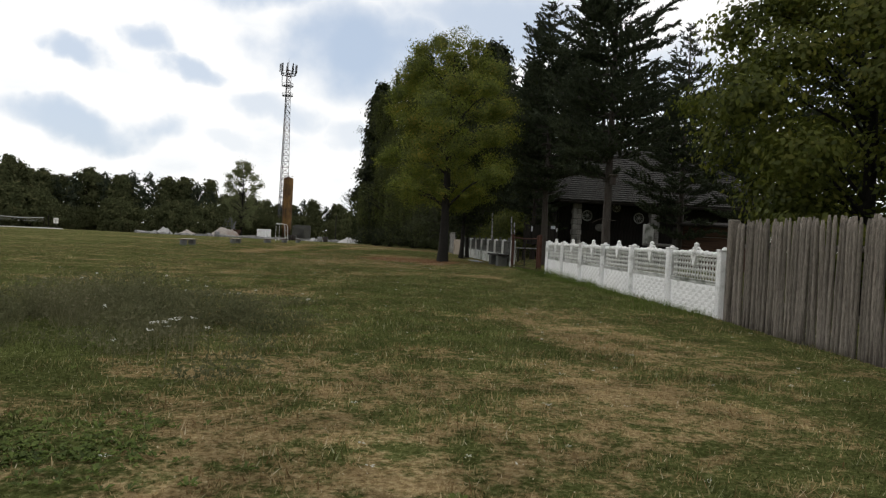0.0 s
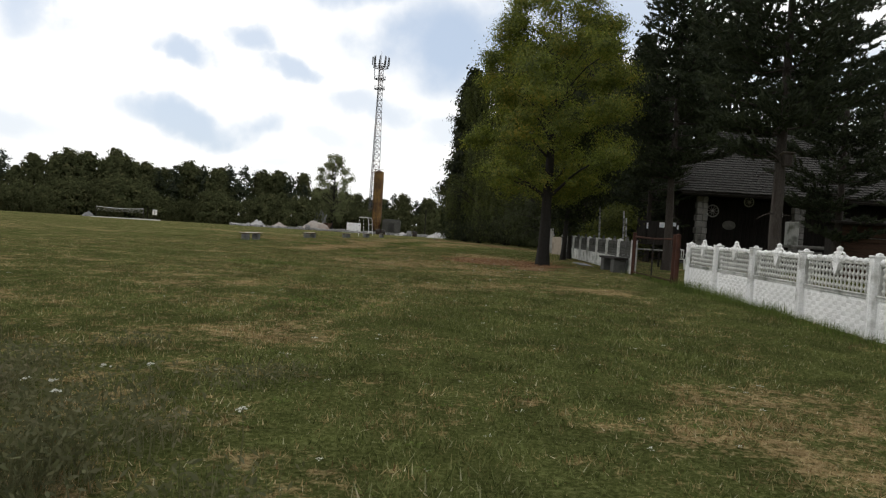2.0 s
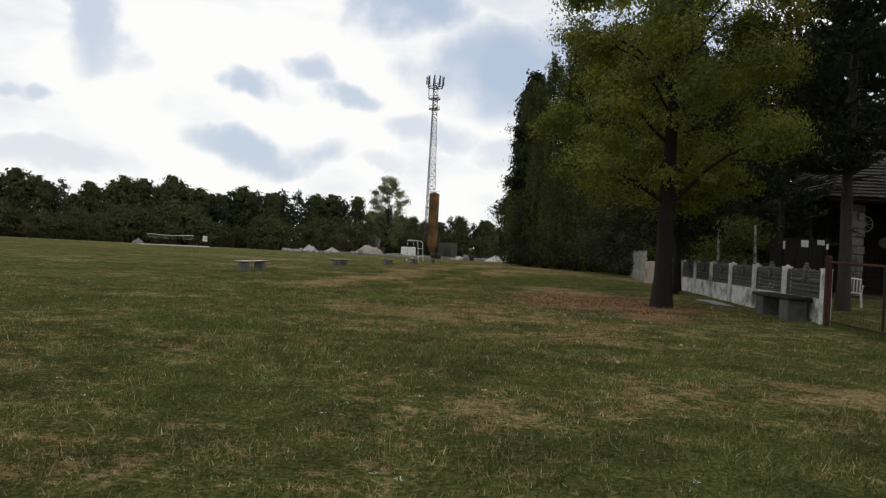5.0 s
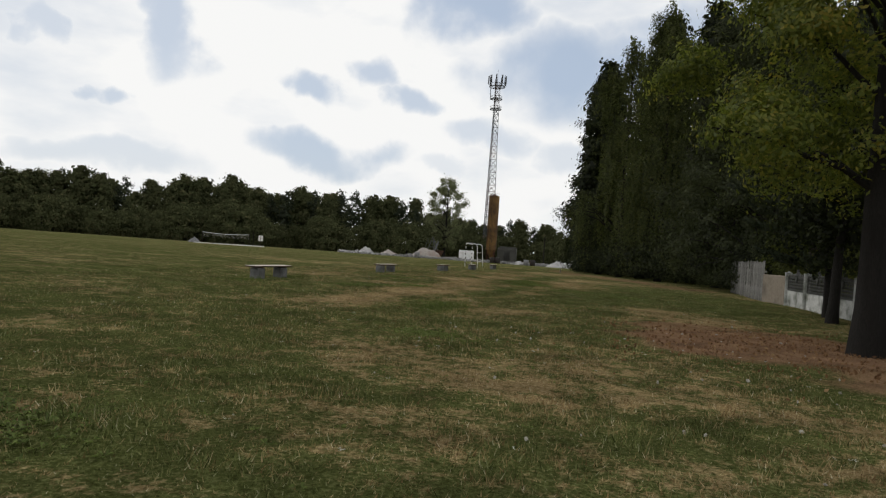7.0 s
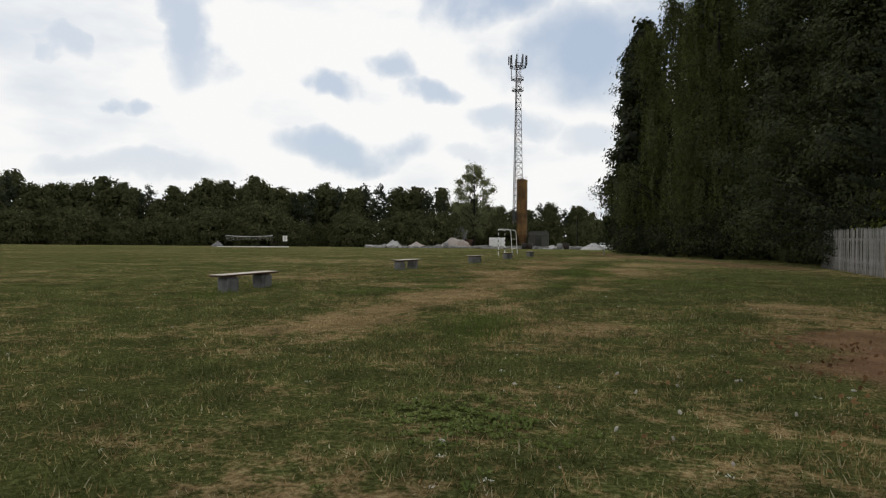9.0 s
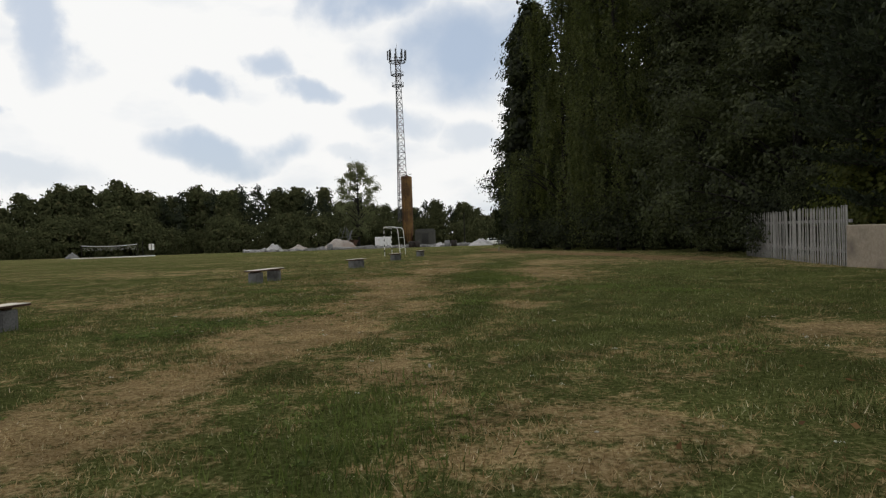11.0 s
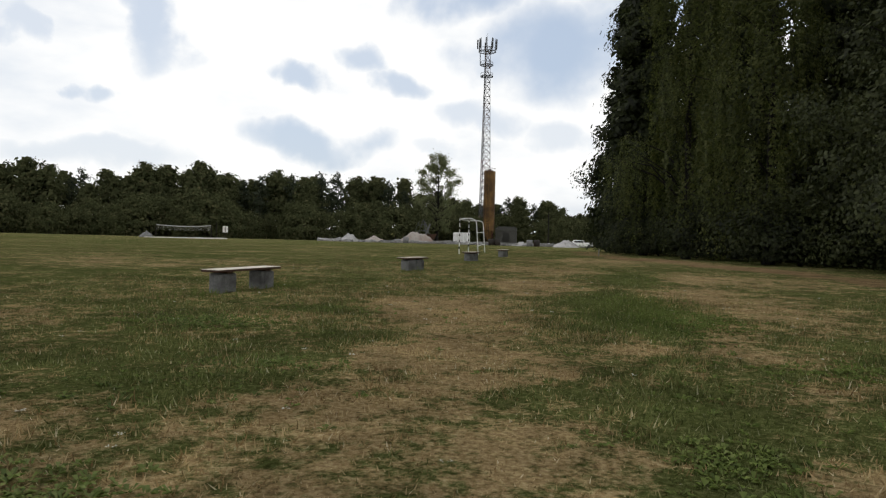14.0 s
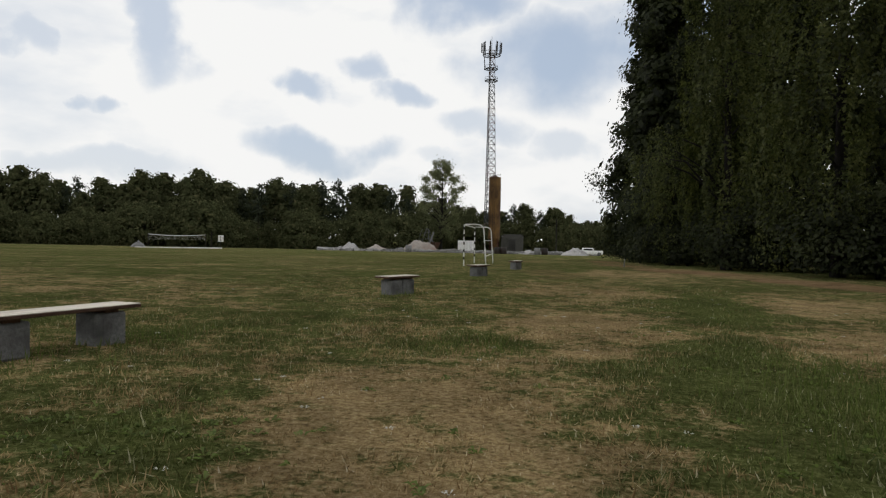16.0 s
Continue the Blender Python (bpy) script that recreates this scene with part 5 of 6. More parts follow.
box(bm, (-0.65, 0, 1.95), (0.52, 0.5, 1.2), 0.03)
part("chimney_block", bm, GREYWASH, stove, "pale rendered block")

hut = thing("brown_hut", pose(12.6, 27.4, 0, 0, 0, -8), "brown boarded hut behind the white fence", "hut")
for k in range(9):
    bm = bmesh.new()
    box(bm, (0, 0, 0.15 + 0.27 * k), (3.6, 0.05 + 0.01 * (k % 2), 0.26), 0.012)
    part("board", bm, BROWN_BOARD, hut)
bm = bmesh.new()
box(bm, (0, 1.2, 1.2), (3.5, 2.2, 2.4), 0.01)
part("body", bm, DARK_BOARD, hut)
bm = bmesh.new()
box(bm, (0, -0.05, 1.86), (3.4, 0.05, 0.035), 0.006)
part("rail", bm, PICKET, hut, "pale rail")
bm = bmesh.new()
box(bm, (0, 1.0, 2.55), (4.2, 3.2, 0.12), 0.03, Matrix.Rotation(0.08, 4, "X"))
part("roof", bm, DARK_BOARD, hut)

birdbox = thing("nest_box", pose(1.76, 12.2 - 0.24, 3.3, 0, 0, 0), "small wooden nest box on the pine trunk", "nest box")
bm = bmesh.new()
box(bm, (0, 0.02, 0), (0.20, 0.18, 0.28), 0.01)
part("body", bm, PINE_BARK, birdbox)
bm = bmesh.new()
box(bm, (0, 0, 0.17), (0.30, 0.28, 0.03), 0.008, Matrix.Rotation(-0.2, 4, "X"))
part("roof", bm, PALE_WOOD, birdbox)

for k, (x, y, h) in enumerate(((0.35, 30.5, 2.7), (1.3, 29.2, 2.5), (1.75, 30.8, 2.2))):
    bm = bmesh.new()
    tube(bm, [(x, y, 0), (x + 0.03, y, h * 0.5), (x - 0.02, y, h)], [0.05, 0.045, 0.035], 9)
    tagged(finish("birch_pole", bm, BIRCH_BARK, None, "white birch pole standing behind the concrete fence", True), category="pole", group="birch poles")


# ---- the far end of the field ----
def from_walk(az, d):
    """A place by azimuth to the left of +y and distance from the walk's end."""
    x, y = -11.6 - d * math.sin(radians(az)), 32.0 + d * math.cos(radians(az))
    return x, y, ground_at(x, y)


# lattice mast
mx, my = -42.8, 226.0
mast = thing("radio_mast", pose(mx, my, ground_at(mx, my), 0, 0, 20), "tall slender lattice radio mast with antenna ring", "mast")
MH = 59.0


def mast_half(z):
    return 2.15 - 1.25 * min(z / 50.0, 1)


for k in range(3):
    a = math.tau * k / 3
    bm = bmesh.new()
    tube(bm, [(mast_half(z) * math.cos(a), mast_half(z) * math.sin(a), z) for z in (0, 15, 30, 46, 56)], [0.11, 0.10, 0.09, 0.08, 0.07], 6)
    part("leg", bm, MAST_STEEL, mast)
levels = 28
for i in range(levels):
    z0, z1 = 56 * i / levels, 56 * (i + 1) / levels
    bm = bmesh.new()
    for k in range(3):
        a, b = math.tau * k / 3, math.tau * (k + 1) / 3
        h0, h1 = mast_half(z0), mast_half(z1)
        tube(bm, [(h0 * math.cos(a), h0 * math.sin(a), z0), (h1 * math.cos(b), h1 * math.sin(b), z1)], 0.062, 4, False)
        tube(bm, [(h0 * math.cos(b), h0 * math.sin(b), z0), (h1 * math.cos(a), h1 * math.sin(a), z1)], 0.062, 4, False)
        tube(bm, [(h1 * math.cos(a), h1 * math.sin(a), z1), (h1 * math.cos(b), h1 * math.sin(b), z1)], 0.06, 4, False)
    part("bracing", bm, MAST_STEEL if (i // 4) % 2 else MAST_RED, mast)
for z, r in ((47.6, 1.7), (50.8, 1.7), (54.6, 2.4)):
    bm = bmesh.new()
    tube(bm, [(r * math.cos(k * math.tau / 20), r * math.sin(k * math.tau / 20), z) for k in range(21)], 0.13, 6, False)
    tube(bm, [(r * math.cos(k * math.tau / 20), r * math.sin(k * math.tau / 20), z + 0.9) for k in range(21)], 0.05, 5, False)
    for k in range(6):
        a = k * math.tau / 6
        tube(bm, [(0, 0, z), (r * math.cos(a), r * math.sin(a), z)], 0.07, 5, False)
        tube(bm, [(r * math.cos(a), r * math.sin(a), z), (r * math.cos(a), r * math.sin(a), z + 0.9)], 0.05, 5, False)
    part("platform", bm, MAST_STEEL, mast)
for k in range(9):
    a = k * math.tau / 9 + 0.2
    bm = bmesh.new()
    box(bm, (2.75 * math.cos(a), 2.75 * math.sin(a), 56.6), (0.34, 0.34, 2.6), 0.05)
    tube(bm, [(2.3 * math.cos(a), 2.3 * math.sin(a), 54.4), (2.4 * math.cos(a), 2.4 * math.sin(a), 58.2)], 0.06, 6)
    part("panel_antenna", bm, MAST_STEEL, mast)
bm = bmesh.new()
tube(bm, [(0, 0, 55), (0, 0, 60)], [0.08, 0.03], 6)
part("lightning_rod", bm, MAST_STEEL, mast)
bm = bmesh.new()
for k in range(2):
    tube(bm, [(-1.9, 0.3 * k, 50.6), (-2.0, 0.3 * k, 54.2)], 0.09, 6)
part("whip_antenna", bm, MAST_STEEL, mast)

# rusty silo
sx, sy = -38.0, 205.0
sg = ground_at(sx, sy)
silo = thing("silo", pose(sx, sy, sg), "tall rust-yellow steel silo beside the mast", "silo")
top = 16.4 - sg
for i in range(5):
    bm = bmesh.new()
    z0, z1 = 3.6 + (top - 3.6) * i / 5, 3.6 + (top - 3.6) * (i + 1) / 5
    tube(bm, [(0, 0, z0), (0, 0, z0 + 0.12), (0, 0, z0 + 0.13), (0, 0, z1)], [1.57, 1.57, 1.45, 1.45], 28)
    part("drum", bm, SILO_RUST, silo)
bm = bmesh.new()
tube(bm, [(0, 0, 1.2), (0, 0, 3.6)], [0.35, 1.45], 20)
part("hopper", bm, SILO_RUST, silo)
for k in range(4):
    a = math.pi / 4 + k * math.pi / 2
    bm = bmesh.new()
    tube(bm, [(1.4 * math.cos(a), 1.4 * math.sin(a), 0), (1.4 * math.cos(a), 1.4 * math.sin(a), 4.2)], 0.11, 6)
    part("leg", bm, RUST, silo)
bm = bmesh.new()
tube(bm, [(1.44 * math.cos(k * math.tau / 20), 1.44 * math.sin(k * math.tau / 20), top + 0.7) for k in range(21)], 0.03, 4, False)
tube(bm, [(0, 0, top), (0, 0, top + 0.3), (0, 0, top + 0.5)], [1.44, 0.5, 0.35], 20)
part("lid", bm, RUST, silo)
bm = bmesh.new()
for s in (-0.25, 0.25):
    tube(bm, [(s, -1.56, 0), (s, -1.56, top + 0.7)], 0.03, 4)
for k in range(40):
    tube(bm, [(-0.25, -1.56, 0.4 * k + 0.3), (0.25, -1.56, 0.4 * k + 0.3)], 0.02, 4)
part("ladder", bm, DARK_IRON, silo)

# sloping conveyor and hopper
cx, cy, cz = from_walk(14.2, 162)
conveyor = thing("conveyor", pose(cx, cy, cz, 0, 0, 10), "leaning grey conveyor frame above the rubble", "conveyor")
for dx, tip, tall in ((-2.6, -0.9, 5.2), (-1.7, 0.2, 5.6), (0.9, 0.4, 5.4), (2.4, 0.6, 5.0)):
    bm = bmesh.new()
    tube(bm, [(dx, 0, 0), (tip, 0.2, tall)], [0.11, 0.09], 6)
    part("strut", bm, STEEL, conveyor)
for z in (1.4, 2.8, 4.2):
    bm = bmesh.new()
    k = z / 5.4
    tube(bm, [(-2.6 + 1.7 * k, 0, z), (2.4 - 1.8 * k, 0, z + 0.3)], 0.07, 6)
    part("cross_bar", bm, STEEL, conveyor)
bm = bmesh.new()
box(bm, (0.2, 0.3, 2.4), (0.35, 0.6, 5.0), 0.03, Matrix.Rotation(0.32, 4, "Y"))
part("belt", bm, CONCRETE, conveyor)
bm = bmesh.new()
tube(bm, [(2.2, 0, 0.8), (2.2, 0, 2.2)], [0.5, 1.2], 4)
part("hopper", bm, BROWN_BOARD, conveyor)

# site container, ruin, heaps, rubble
x, y, z = from_walk(10.9, 150)
box_ = thing("site_container", pose(x, y, z, 0, 0, 8), "white-grey site container on the far edge", "container")
bm = bmesh.new()
box(bm, (0, 0, 1.35), (3.6, 2.2, 2.5), 0.03)
part("body", bm, PLASTIC, box_)
for k in range(12):
    bm = bmesh.new()
    box(bm, (-1.65 + 0.3 * k, -1.12, 1.35), (0.10, 0.04, 2.3), 0.01)
    part("rib", bm, PLASTIC, box_)
for dx in (-1.5, 1.5):
    bm = bmesh.new()
    box(bm, (dx, 0, 0.05), (0.3, 2.2, 0.16), 0.02)
    part("skid", bm, DARK_IRON, box_)
x, y, z = from_walk(7.2, 182)
ruin = thing("ruined_shed", pose(x, y, z, 0, 0, 5), "grey roofless concrete shed behind the silo", "building")
bm = bmesh.new()
for dx in (-2.6, 2.6):
    box(bm, (dx, 0, 2.2), (0.3, 5.0, 4.6), 0.03)
box(bm, (0, 2.4, 2.4), (5.0, 0.3, 4.9), 0.03)
box(bm, (-1.7, -2.4, 2.0), (1.6, 0.3, 4.1), 0.03)
box(bm, (1.7, -2.4, 2.0), (1.6, 0.3, 3.7), 0.03)
part("wall", bm, MORTAR, ruin)
bm = bmesh.new()
box(bm, (0, -2.4, 3.9), (5.2, 0.4, 0.5), 0.03)
part("lintel", bm, MORTAR, ruin)


def heap(name, az, d, width, tall, mat, label, seed):
    x, y, z = from_walk(az, d)
    n = 40
    g = np.linspace(-1, 1, n)
    gx, gy = np.meshgrid(g, g)
    h = np.clip(1 - (gx ** 2 + gy ** 2), 0, 1) ** 0.9
    h = h * (0.35 + 1.0 * fbm(gx * 3.2 + seed, gy * 3.2, seed, 4)) * tall - 0.08
    i = (np.arange(n - 1)[:, None] * n + np.arange(n - 1)[None, :]).ravel()
    me = np_mesh(name, np.stack([gx.ravel() * width / 2, gy.ravel() * width * 0.35, h.ravel()], 1), np.stack([i, i + 1, i + 1 + n, i + n], 1))
    me.materials.append(mat)
    ob = tagged(new(name, me), label, "heap", "heaps on the building site")
    ob.matrix_basis = pose(x, y, z, 0, 0, seed * 20)
    return ob


heap("sand_mound", 14.7, 150, 8.4, 2.7, SAND, "pale pinkish-white sand heap on the building site", 1)
heap("tarpaulin_mound", 2.2, 132, 6.0, 1.5, RUBBLE, "grey-white tarpaulined heap at the field's end", 2)
heap("rubble_mound", 20.3, 152, 5.0, 1.8, RUBBLE, "low heap of grey rubble", 3)
heap("sand_mound", 18.2, 150, 7.0, 1.4, SAND, "low pale sand heap", 4)
heap("rubble_mound", 6.0, 140, 5.0, 1.0, RUBBLE, "low heap of grey rubble", 5)
rr = random.Random(5)
verts, faces = [], []
bm = bmesh.new()
for k in range(230):
    az = rr.uniform(0.5, 23.0)
    x, y, z = from_walk(az, rr.uniform(138, 158))
    s = rr.uniform(0.25, 0.9)
    m = Matrix.Translation((x, y, z + s * 0.2)) @ Euler((rr.uniform(-.4, .4), rr.uniform(-.4, .4), rr.uniform(0, 3))).to_matrix().to_4x4()
    box(bm, (0, 0, 0), (s * rr.uniform(1, 3.2), s, s * rr.uniform(0.4, 0.9)), 0, m)
for k in range(70):                                         # long pale slabs and pipes lying about
    x, y, z = from_walk(rr.uniform(1.0, 17.5), rr.uniform(136, 152))
    m = Matrix.Translation((x, y, z + rr.uniform(0.1, 0.55))) @ Euler((0, rr.uniform(-.12, .12), rr.uniform(-0.5, 0.8))).to_matrix().to_4x4()
    box(bm, (0, 0, 0), (rr.uniform(1.5, 5.0), rr.uniform(0.2, 0.7), rr.uniform(0.10, 0.28)), 0, m)
tagged(finish("rubble", bm, RUBBLE, None, "scattered pale concrete rubble and slabs along the site"), category="rubble", kind="stuff")
for k, az in enumerate((15.6, 8.4, 7.9, 5.2, 4.6)):
    x, y, z = from_walk(az, 136)
    bm = bmesh.new()
    lathe(bm, [(0.55, 0.0), (0.6, 0.05), (0.6, 1.25), (0.48, 1.28)], 16)
    ob = finish("concrete_ring", bm, CONCRETE if k in (0, 3) else DARK_IRON, None, "upright concrete well ring on the building site" if k in (0, 3) else "dark barrel standing on the building site", True)
    ob.matrix_basis = pose(x, y, z)
    tagged(ob, category="ring" if k in (0, 3) else "barrel", group="rings and barrels on the site")


def vehicle(name, m, length, width, tall, bonnet, mat, label):
    ob = thing(name, m, label, "vehicle")
    bm = bmesh.new()
    box(bm, (0, 0, tall * 0.42), (length, width, tall * 0.5), 0.10)
    part("body", bm, mat, ob)
    bm = bmesh.new()
    made = box(bm, (bonnet / 2, 0, tall * 0.80), (length - bonnet - 0.3, width * 0.9, tall * 0.40), 0.12)
    for v in bm.verts:
        if v.co.z > tall * 0.85:
            v.co.x = bonnet / 2 + (v.co.x - bonnet / 2) * 0.86
    cab = part("cabin", bm, mat, ob)
    for s in (-1, 1):
        bm = bmesh.new()
        box(bm, (bonnet / 2, s * width * 0.455, tall * 0.80), ((length - bonnet) * 0.62, 0.02, tall * 0.22), 0.005)
        part("side_window", bm, GLASS_DARK, cab)
    bm = bmesh.new()
    box(bm, (-(length - bonnet - 0.3) / 2 + bonnet / 2 + 0.02, 0, tall * 0.80), (0.05, width * 0.76, tall * 0.24), 0.005)
    part("windscreen", bm, GLASS_DARK, cab)
    for x in (-length * 0.32, length * 0.32):
        for s in (-1, 1):
            bm = bmesh.new()
            tube(bm, [(x, s * width * 0.42, 0.33), (x, s * width * 0.51, 0.33)], 0.33, 18)
            wheel = part("wheel", bm, RUBBER, ob)
            bm = bmesh.new()
            tube(bm, [(x, s * width * 0.505, 0.33), (x, s * width * 0.52, 0.33)], 0.19, 12)
            part("rim", bm, STEEL, wheel)
    return ob


x, y, z = from_walk(0.9, 140)
vehicle("parked_car", pose(x, y, z, 0, 0, 186), 4.2, 1.7, 1.5, 1.5, PLASTIC, "pale hatchback parked by the end of the tree row")

# volleyball court, sign and tent
ax, ay, az_ = from_walk(35.5, 128)
bx, by, bz = from_walk(31.4, 128)
court = thing("volleyball_net", pose(ax, ay, az_, 0, 0, math.degrees(math.atan2(by - ay, bx - ax))), "sagging volleyball net between two dark posts", "net")
L = math.hypot(bx - ax, by - ay)
for x in (0, L):
    bm = bmesh.new()
    tube(bm, [(x, 0, -0.1), (x, 0, 2.3)], 0.06, 8)
    part("post", bm, DARK_IRON, court)
bm = bmesh.new()
tube(bm, [(L * k / 10, 0, 2.22 - 0.22 * math.sin(k * math.pi / 10)) for k in range(11)], 0.07, 6)
part("top_tape", bm, NET, court)
bm = bmesh.new()
for k in range(60):
    tube(bm, [(L * k / 60, 0, 1.3), (L * k / 60, 0, 2.1)], 0.004, 3, False)
for k in range(8):
    tube(bm, [(0, 0, 1.3 + 0.1 * k), (L, 0, 1.3 + 0.1 * k)], 0.004, 3, False)
part("netting", bm, NET, court)
x, y, z = from_walk(33.3, 120)
bm = bmesh.new()
box(bm, (0, 0, 0.06), (13.0, 0.12, 0.18), 0.01)
ob = finish("court_border", bm, WHITE_PAINT, None, "long white board edging the sand court")
ob.matrix_basis = pose(x, y, z, 0, 0, 33)
tagged(ob, category="edging")
x, y, z = from_walk(30.3, 131)
sign = thing("white_sign", pose(x, y, z, 0, 0, 30), "small white sign board on a post", "sign")
bm = bmesh.new()
tube(bm, [(0, 0, -0.1), (0, 0, 2.3)], 0.05, 8)
part("post", bm, DARK_IRON, sign)
bm = bmesh.new()
box(bm, (0, -0.06, 1.75), (0.95, 0.04, 1.15), 0.01)
panel = part("panel", bm, WHITE_PAINT, sign)
bm = bmesh.new()
box(bm, (0, -0.09, 1.75), (0.10, 0.012, 0.95))
part("dark_bar", bm, DARK_IRON, panel)
bm = bmesh.new()
x, y, z = from_walk(31.0, 129)
tube(bm, [(0, 0, -0.1), (0, 0, 2.9)], 0.07, 8)
ob = finish("wooden_post", bm, BARK, None, "bare dark post beside the net")
ob.matrix_basis = pose(x, y, z)
tagged(ob, category="post")
heap("grey_tent", 36.2, 127, 3.0, 1.1, CONCRETE, "small grey tarpaulin mound by the court", 8)
x, y, z = from_walk(3.7, 150)
bm = bmesh.new()
tube(bm, [(0, 0, 0), (0, 0, 7.5)], [0.14, 0.09], 8)
ob = finish("utility_pole", bm, BARK, None, "plain wooden utility pole by the wood's edge")
ob.matrix_basis = pose(x, y, z)
tagged(ob, category="pole")


# ---- grass, weeds and litter ----
def lane(y):
    return np.where(y < 2, -5.4, -5.4 - 0.195 * (y - 2))


def blades_mesh(name, x, y, length, width, rng, lean=0.7, attributes=True):
    n = len(x)
    z = gz(y) + 0.05 * (fbm(x * 0.8, y * 0.8, 120) - 0.5) - 0.004
    a = rng.uniform(0, math.tau, n)
    tilt_ = np.minimum(rng.rayleigh(0.6, n) * lean, 1.5)
    tip = np.stack([np.cos(a) * np.sin(tilt_) * length, np.sin(a) * np.sin(tilt_) * length, np.cos(np.clip(tilt_, 0, 1.35)) * length], 1)
    b = rng.uniform(0, math.tau, n)
    side = np.stack([np.cos(b), np.sin(b), 0 * b], 1) * (width / 2)[:, None]
    p = np.stack([x, y, z], 1)
    v = np.stack([p - side, p + side, p + tip], 1).reshape(-1, 3)
    me = np_mesh(name, v, np.arange(3 * n).reshape(n, 3))
    if attributes:
        for key, values in (("dry", dryness(x, y)), ("soil", soilness(x, y))):
            me.attributes.new(key, "FLOAT", "POINT").data.foreach_set("value", np.repeat(values, 3).astype(np.float32))
    return me


grng = np.random.RandomState(21)
n = 2000000
x, y = grng.uniform(-20, 1.0, n), grng.uniform(-9.5, 50, n)
off = np.abs(x - lane(y))
keep = grng.rand(n) < np.where(off < 3.2, 1.0, np.where(off < 6, 0.55, 0.22)) * np.where(y > 40, 0.35, 1.0) * np.where(soilness(x, y) > 0.3, 0.12, 1.0)
x, y = x[keep], y[keep]
dry = dryness(x, y)
tuft = np.clip(fbm(x * 2.6, y * 2.6, 200, 4) * 2.6 - 0.8, 0, 1.2)
length = (0.013 + 0.034 * tuft) * np.clip(1.25 - 0.45 * dry, 0.75, 1.6) * grng.uniform(0.6, 1.5, len(x))
me = blades_mesh("grass", x, y, length, np.where(grng.rand(len(x)) < 0.5, grng.uniform(0.008, 0.013, len(x)), grng.uniform(0.004, 0.008, len(x))), grng, 1.0 + 0.5 * np.clip(dry, 0, 1))
me.materials.append(BLADES)
tagged(new("grass", me), "short worn grass, green with straw-dry patches", "grass", kind="stuff")

# longer tufts: x, y, radius, blades, height
TUFTS = [(-1.0, 1.0, 0.25, 500, 0.22), (-0.3, 9.5, 0.3, 700, 0.34), (-0.3, 7.2, 0.25, 500, 0.28), (-0.35, 11.4, 0.3, 700, 0.36), (-0.3, 12.8, 0.25, 500, 0.30), (-0.35, 5.2, 0.25, 300, 0.2), (-10.3, 23.0, 0.5, 1500, 0.16), (-10.1, 21.8, 0.35, 800, 0.16),
         (-10.0, 37.0, 0.6, 1900, 0.17), (-10.1, 35.2, 0.4, 900, 0.15), (-16.3, 25.6, 0.35, 700, 0.18), (-16.2, 28.0, 0.35, 600, 0.18), (-16.2, 36.3, 0.4, 700, 0.16), (-15.8, 37.9, 0.4, 700, 0.16), (-15.2, 44.3, 0.4, 600, 0.15), (-12.8, 38.6, 0.35, 700, 0.13)]
tx, ty, tl = [], [], []
for px, py, r, k, h in TUFTS:
    k, h, r = int(k * 0.55), h * (0.8 if py > 15 else 1.0), r * 1.25
    tx.append(px + grng.normal(0, r * 0.6, k))
    ty.append(py + grng.normal(0, r * 1.1, k))
    tl.append(h * grng.uniform(0.4, 1.1, k))
k = 9000
tx.append(-0.35 + grng.normal(0, 0.14, k))
ty.append(grng.uniform(-0.2, 36, k))
tl.append(grng.uniform(0.06, 0.22, k))
x, y, length = np.concatenate(tx), np.concatenate(ty), np.concatenate(tl)
me = blades_mesh("tall_grass", x, y, length, grng.uniform(0.006, 0.011, len(x)), grng, 0.45, False)
me.materials.append(WEED_LEAF)
tagged(new("tall_grass", me), "longer green grass tufts along the fence and by the benches", "grass", kind="stuff")

# the rank weeds beside the start of the walk
wx, wy, wl, leaf_at = [], [], [], []
for k in range(120):
    px, py = -8.7 + grng.normal(0, 1.25), -3.1 + grng.normal(0, 1.2)
    tall = 0.50 * math.exp(-((px + 8.5) / 1.7) ** 2 - ((py + 3.1) / 1.6) ** 2) * grng.uniform(0.4, 1.15) + 0.09
    m = 90
    wx.append(px + grng.normal(0, 0.13, m))
    wy.append(py + grng.normal(0, 0.13, m))
    wl.append(tall * grng.uniform(0.4, 1.15, m))
    q = 150
    leaf_at.append(np.stack([px + grng.normal(0, 0.16, q), py + grng.normal(0, 0.16, q), 0.02 + tall * grng.uniform(0.05, 1.0, q) ** 0.8], 1))
me = blades_mesh("weed_stems", np.concatenate(wx), np.concatenate(wy), np.concatenate(wl), grng.uniform(0.003, 0.008, 120 * 90), grng, 0.5, False)
me.materials.append(DULL_WEED)
tagged(new("weed_stems", me), "rank brownish weed stems standing above the grass", "weeds", kind="stuff")
v, f = leaf_quads(np.concatenate(leaf_at), 0.046, grng, 0.36)
me = np_mesh("weed_leaves", v, f)
me.materials.append(DULL_WEED)
tagged(new("weed_leaves", me), "small olive leaves of the rank weeds", "weeds", kind="stuff")


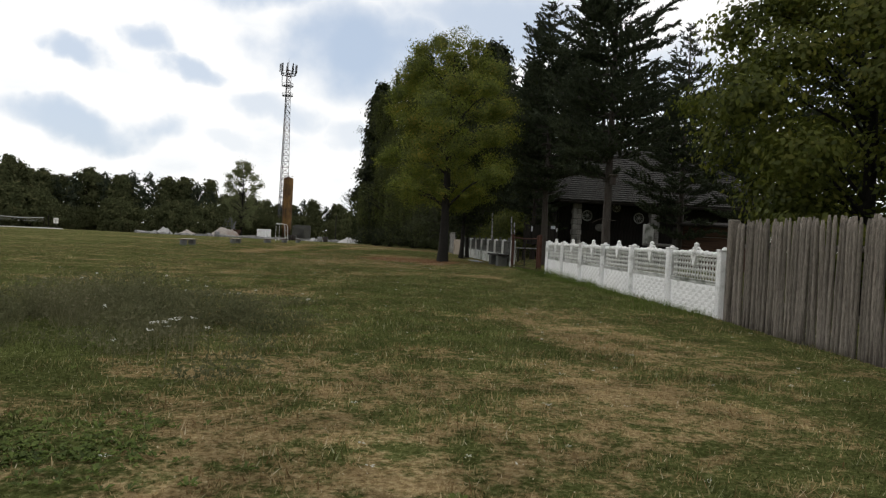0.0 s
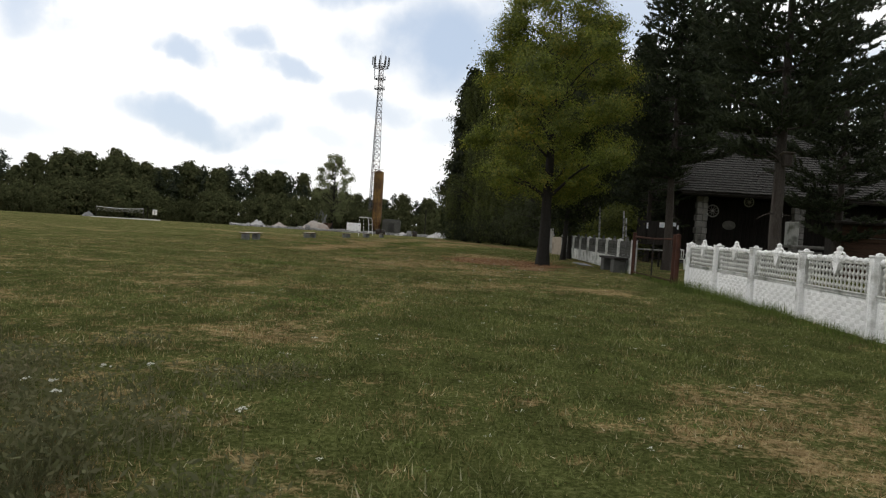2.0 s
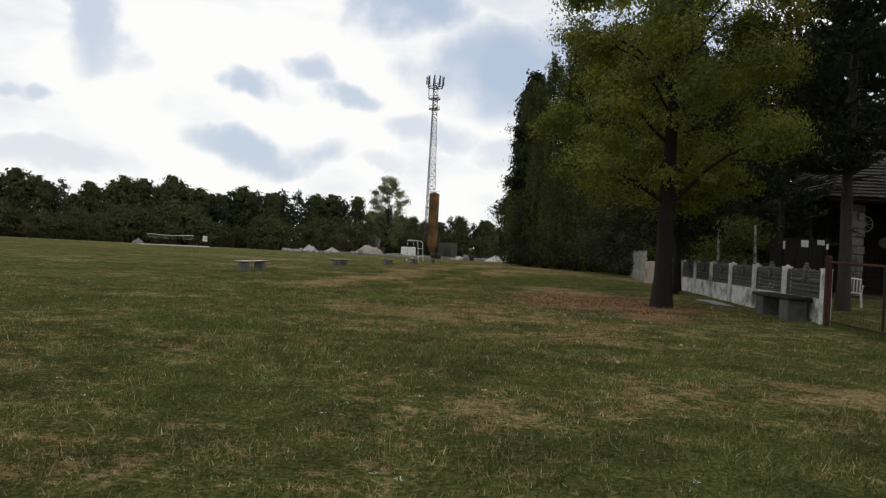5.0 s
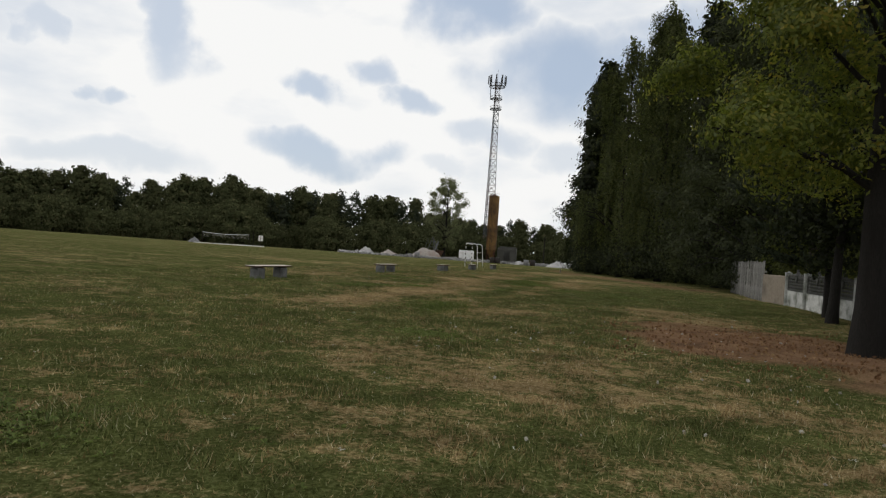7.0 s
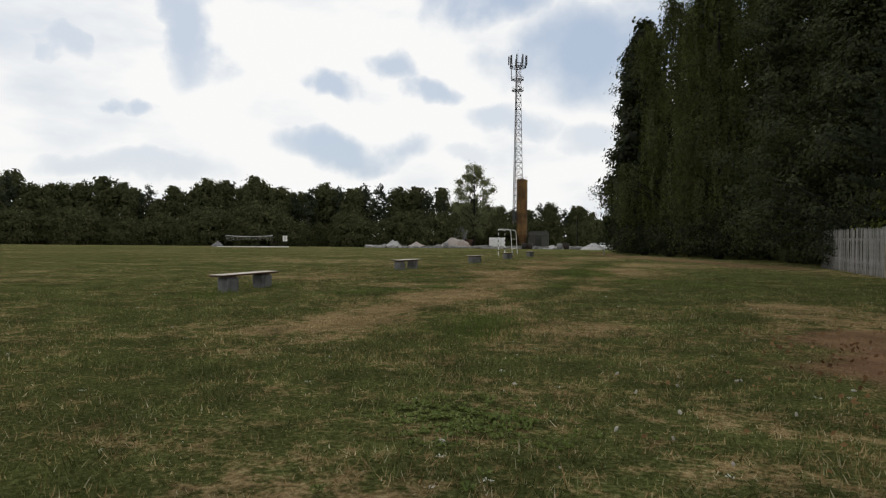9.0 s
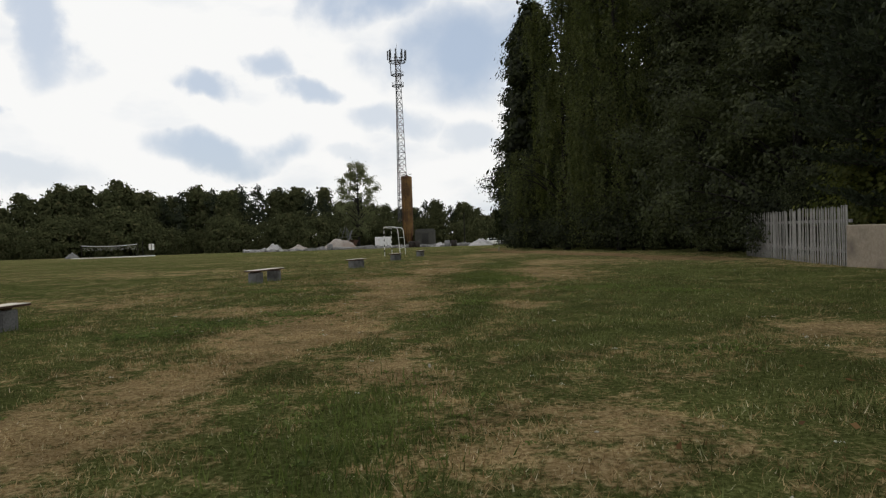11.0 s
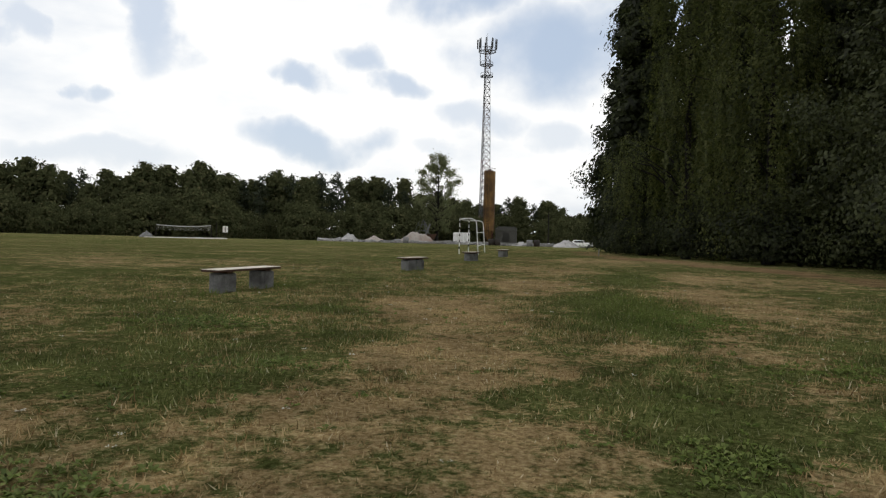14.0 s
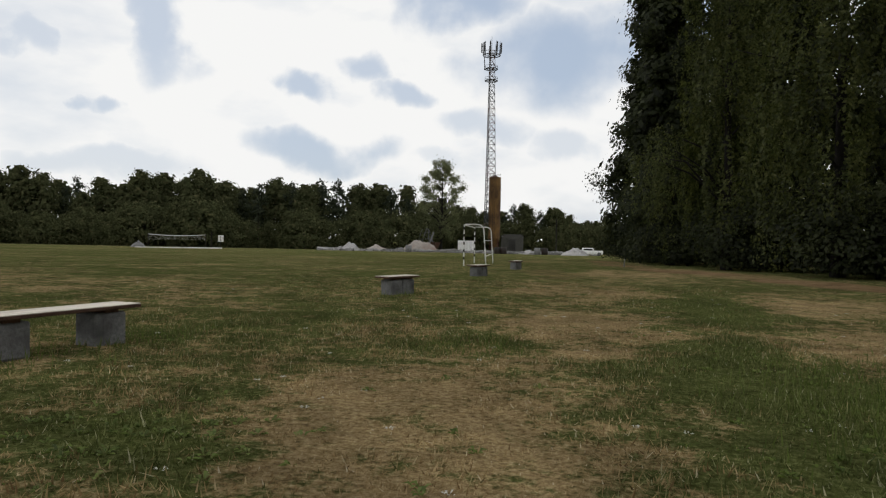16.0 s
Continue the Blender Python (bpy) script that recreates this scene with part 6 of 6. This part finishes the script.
# flat white flower heads on thin stalks among the weeds
fx, fy = [], []
for px, py, count in ((-7.35, -5.3, 12), (-7.9, -2.2, 10), (-9.3, -2.0, 7), (-10.5, -3.2, 6)):
    fx.append(px + grng.normal(0, 0.45, count))
    fy.append(py + grng.normal(0, 0.35, count))
fx, fy = np.concatenate(fx), np.concatenate(fy)
fz = grng.uniform(0.20, 0.42, len(fx))
heads = np.repeat(np.stack([fx, fy, fz], 1), 12, 0) + grng.normal(size=(len(fx) * 12, 3)) * np.array([0.013, 0.013, 0.004])
v, f = leaf_quads(heads, 0.017, grng, 0.9, None, 1.0, np.tile(np.array([0, 0, 1.0]), (len(heads), 1)))
me = np_mesh("yarrow_heads", v, f)
me.materials.append(PETAL)
tagged(new("yarrow_heads", me), "flat white yarrow heads standing in the weeds", "flowers", kind="stuff")
me = limbs_mesh("yarrow_stalks", [(np.array([[x, y, 0.0], [x + 0.01, y, z * 0.5], [x, y, z]]), [0.004, 0.003, 0.002]) for x, y, z in zip(fx, fy, fz)], 4)
me.materials.append(DULL_WEED)
tagged(new("yarrow_stalks", me), "thin stalks of the white yarrow", "flowers", kind="stuff")


def rosettes(name, spots, mat, size, label, rng):
    vs = []
    for px, py in spots:
        z = ground_at(px, py) + 0.005
        k = rng.randint(6, 13)
        for a in rng.uniform(0, math.tau, k):
            s = size * rng.uniform(0.5, 1.2)
            out = np.array([math.cos(a), math.sin(a), 0])
            side = np.array([-math.sin(a), math.cos(a), 0]) * s * 0.22
            up = np.array([0, 0, 1]) * s * rng.uniform(0.15, 0.6)
            p = np.array([px, py, z]) + out * 0.01 + rng.normal(0, size * 0.15, 3) * np.array([1, 1, 0])
            vs.append(np.stack([p, p + out * s * 0.55 + side + up, p + out * s + up * 0.7, p + out * s * 0.55 - side + up]))
    v = np.concatenate(vs)
    me = np_mesh(name, v, np.arange(len(v)).reshape(-1, 4))
    me.materials.append(mat)
    return tagged(new(name, me), label, "weeds", kind="stuff")


# close leafy patches: x, y, half width, half length
CLUMPS = [(-13.3, 27.8, 0.9, 0.6), (-12.6, 29.0, 0.7, 0.35), (-13.8, 26.9, 0.5, 0.4), (-8.0, 32.6, 1.3, 0.7), (-6.8, 31.4, 0.9, 0.5), (-10.0, 30.2, 0.35, 0.4), (-7.6, 25.4, 0.4, 0.35), (-12.9, 31.6, 0.6, 0.3), (-9.6, 35.5, 0.6, 1.2), (-14.5, 33.5, 1.0, 0.6), (-7.8, 4.0, 0.7, 0.8), (-7.1, -7.7, 0.7, 0.6), (-11.0, 12.0, 1.0, 0.8), (-9.4, 18.0, 0.7, 0.6)]
spots = []
for px, py, a, b, turn, s in LUSH[:9] + [(-6.0, -4.0, 3.0, 5.0, 0, 0), (-8.5, 15.0, 2.5, 3.0, 0, 0), (-11.0, 28.0, 3.0, 6.0, 0, 0), (-12.0, 36.0, 3.0, 3.0, 0, 0)]:
    for _ in range(60):
        spots.append((px + grng.normal(0, a * 0.7), py + grng.normal(0, b * 0.7)))
for px, py, a, b in CLUMPS:
    for _ in range(int(520 * a * b)):
        spots.append((px + grng.normal(0, a * 0.5), py + grng.normal(0, b * 0.5)))
rosettes("broad_weeds", spots, WEED_LEAF, 0.044, "small broad-leaved weeds low in the grass", grng)
spots = [(lane(np.array(v)) + u, v) for u, v in zip(grng.normal(0, 3.5, 420), grng.uniform(-8, 46, 420))]
rosettes("clover_flowers", [(float(u), float(v)) for u, v in spots], PETAL, 0.020, "tiny white clover flowers and seed heads", grng)

# stones, crumbs and fallen leaves on the bare soil
bm = bmesh.new()
srn = random.Random(77)
for k in range(110):
    px, py = srn.gauss(-5.6, 2.2), srn.gauss(18.5, 3.2)
    s = srn.uniform(0.008, 0.026)
    m = Matrix.Translation((px, py, ground_at(px, py) + s * 0.5)) @ Euler((srn.uniform(0, 3), srn.uniform(0, 3), 0)).to_matrix().to_4x4() @ Matrix.Diagonal((s, s * 0.8, s * 0.55, 1))
    bmesh.ops.create_icosphere(bm, subdivisions=1, radius=1.0, matrix=m)
tagged(finish("pebbles", bm, FLINT, None, "pale pebbles and fallen fruit in the grass"), category="pebbles", kind="stuff")
k = 1500
lx, ly = grng.normal(-4.4, 1.5, k), grng.normal(20.3, 1.7, k)
v, f = leaf_quads(np.stack([lx, ly, gz(ly) + 0.02 + 0.015 * grng.rand(k)], 1), 0.055, grng, 0.6)
me = np_mesh("fallen_leaves", v, f)
me.materials.append(FALLEN)
tagged(new("fallen_leaves", me), "brown fallen leaves on the soil under the tree", "leaves", kind="stuff")
bm = bmesh.new()
tube(bm, [(0, 0, -0.1), (0.01, 0, 0.3), (0.015, 0, 0.42)], [0.035, 0.032, 0.02], 7)
ob = finish("marker_stake", bm, PICKET, None, "short pale stake in the grass below the tree row")
ob.matrix_basis = pose(-10.6, 68.5, ground_at(-10.6, 68.5), 3, 2, 0)
tagged(ob, category="stake")
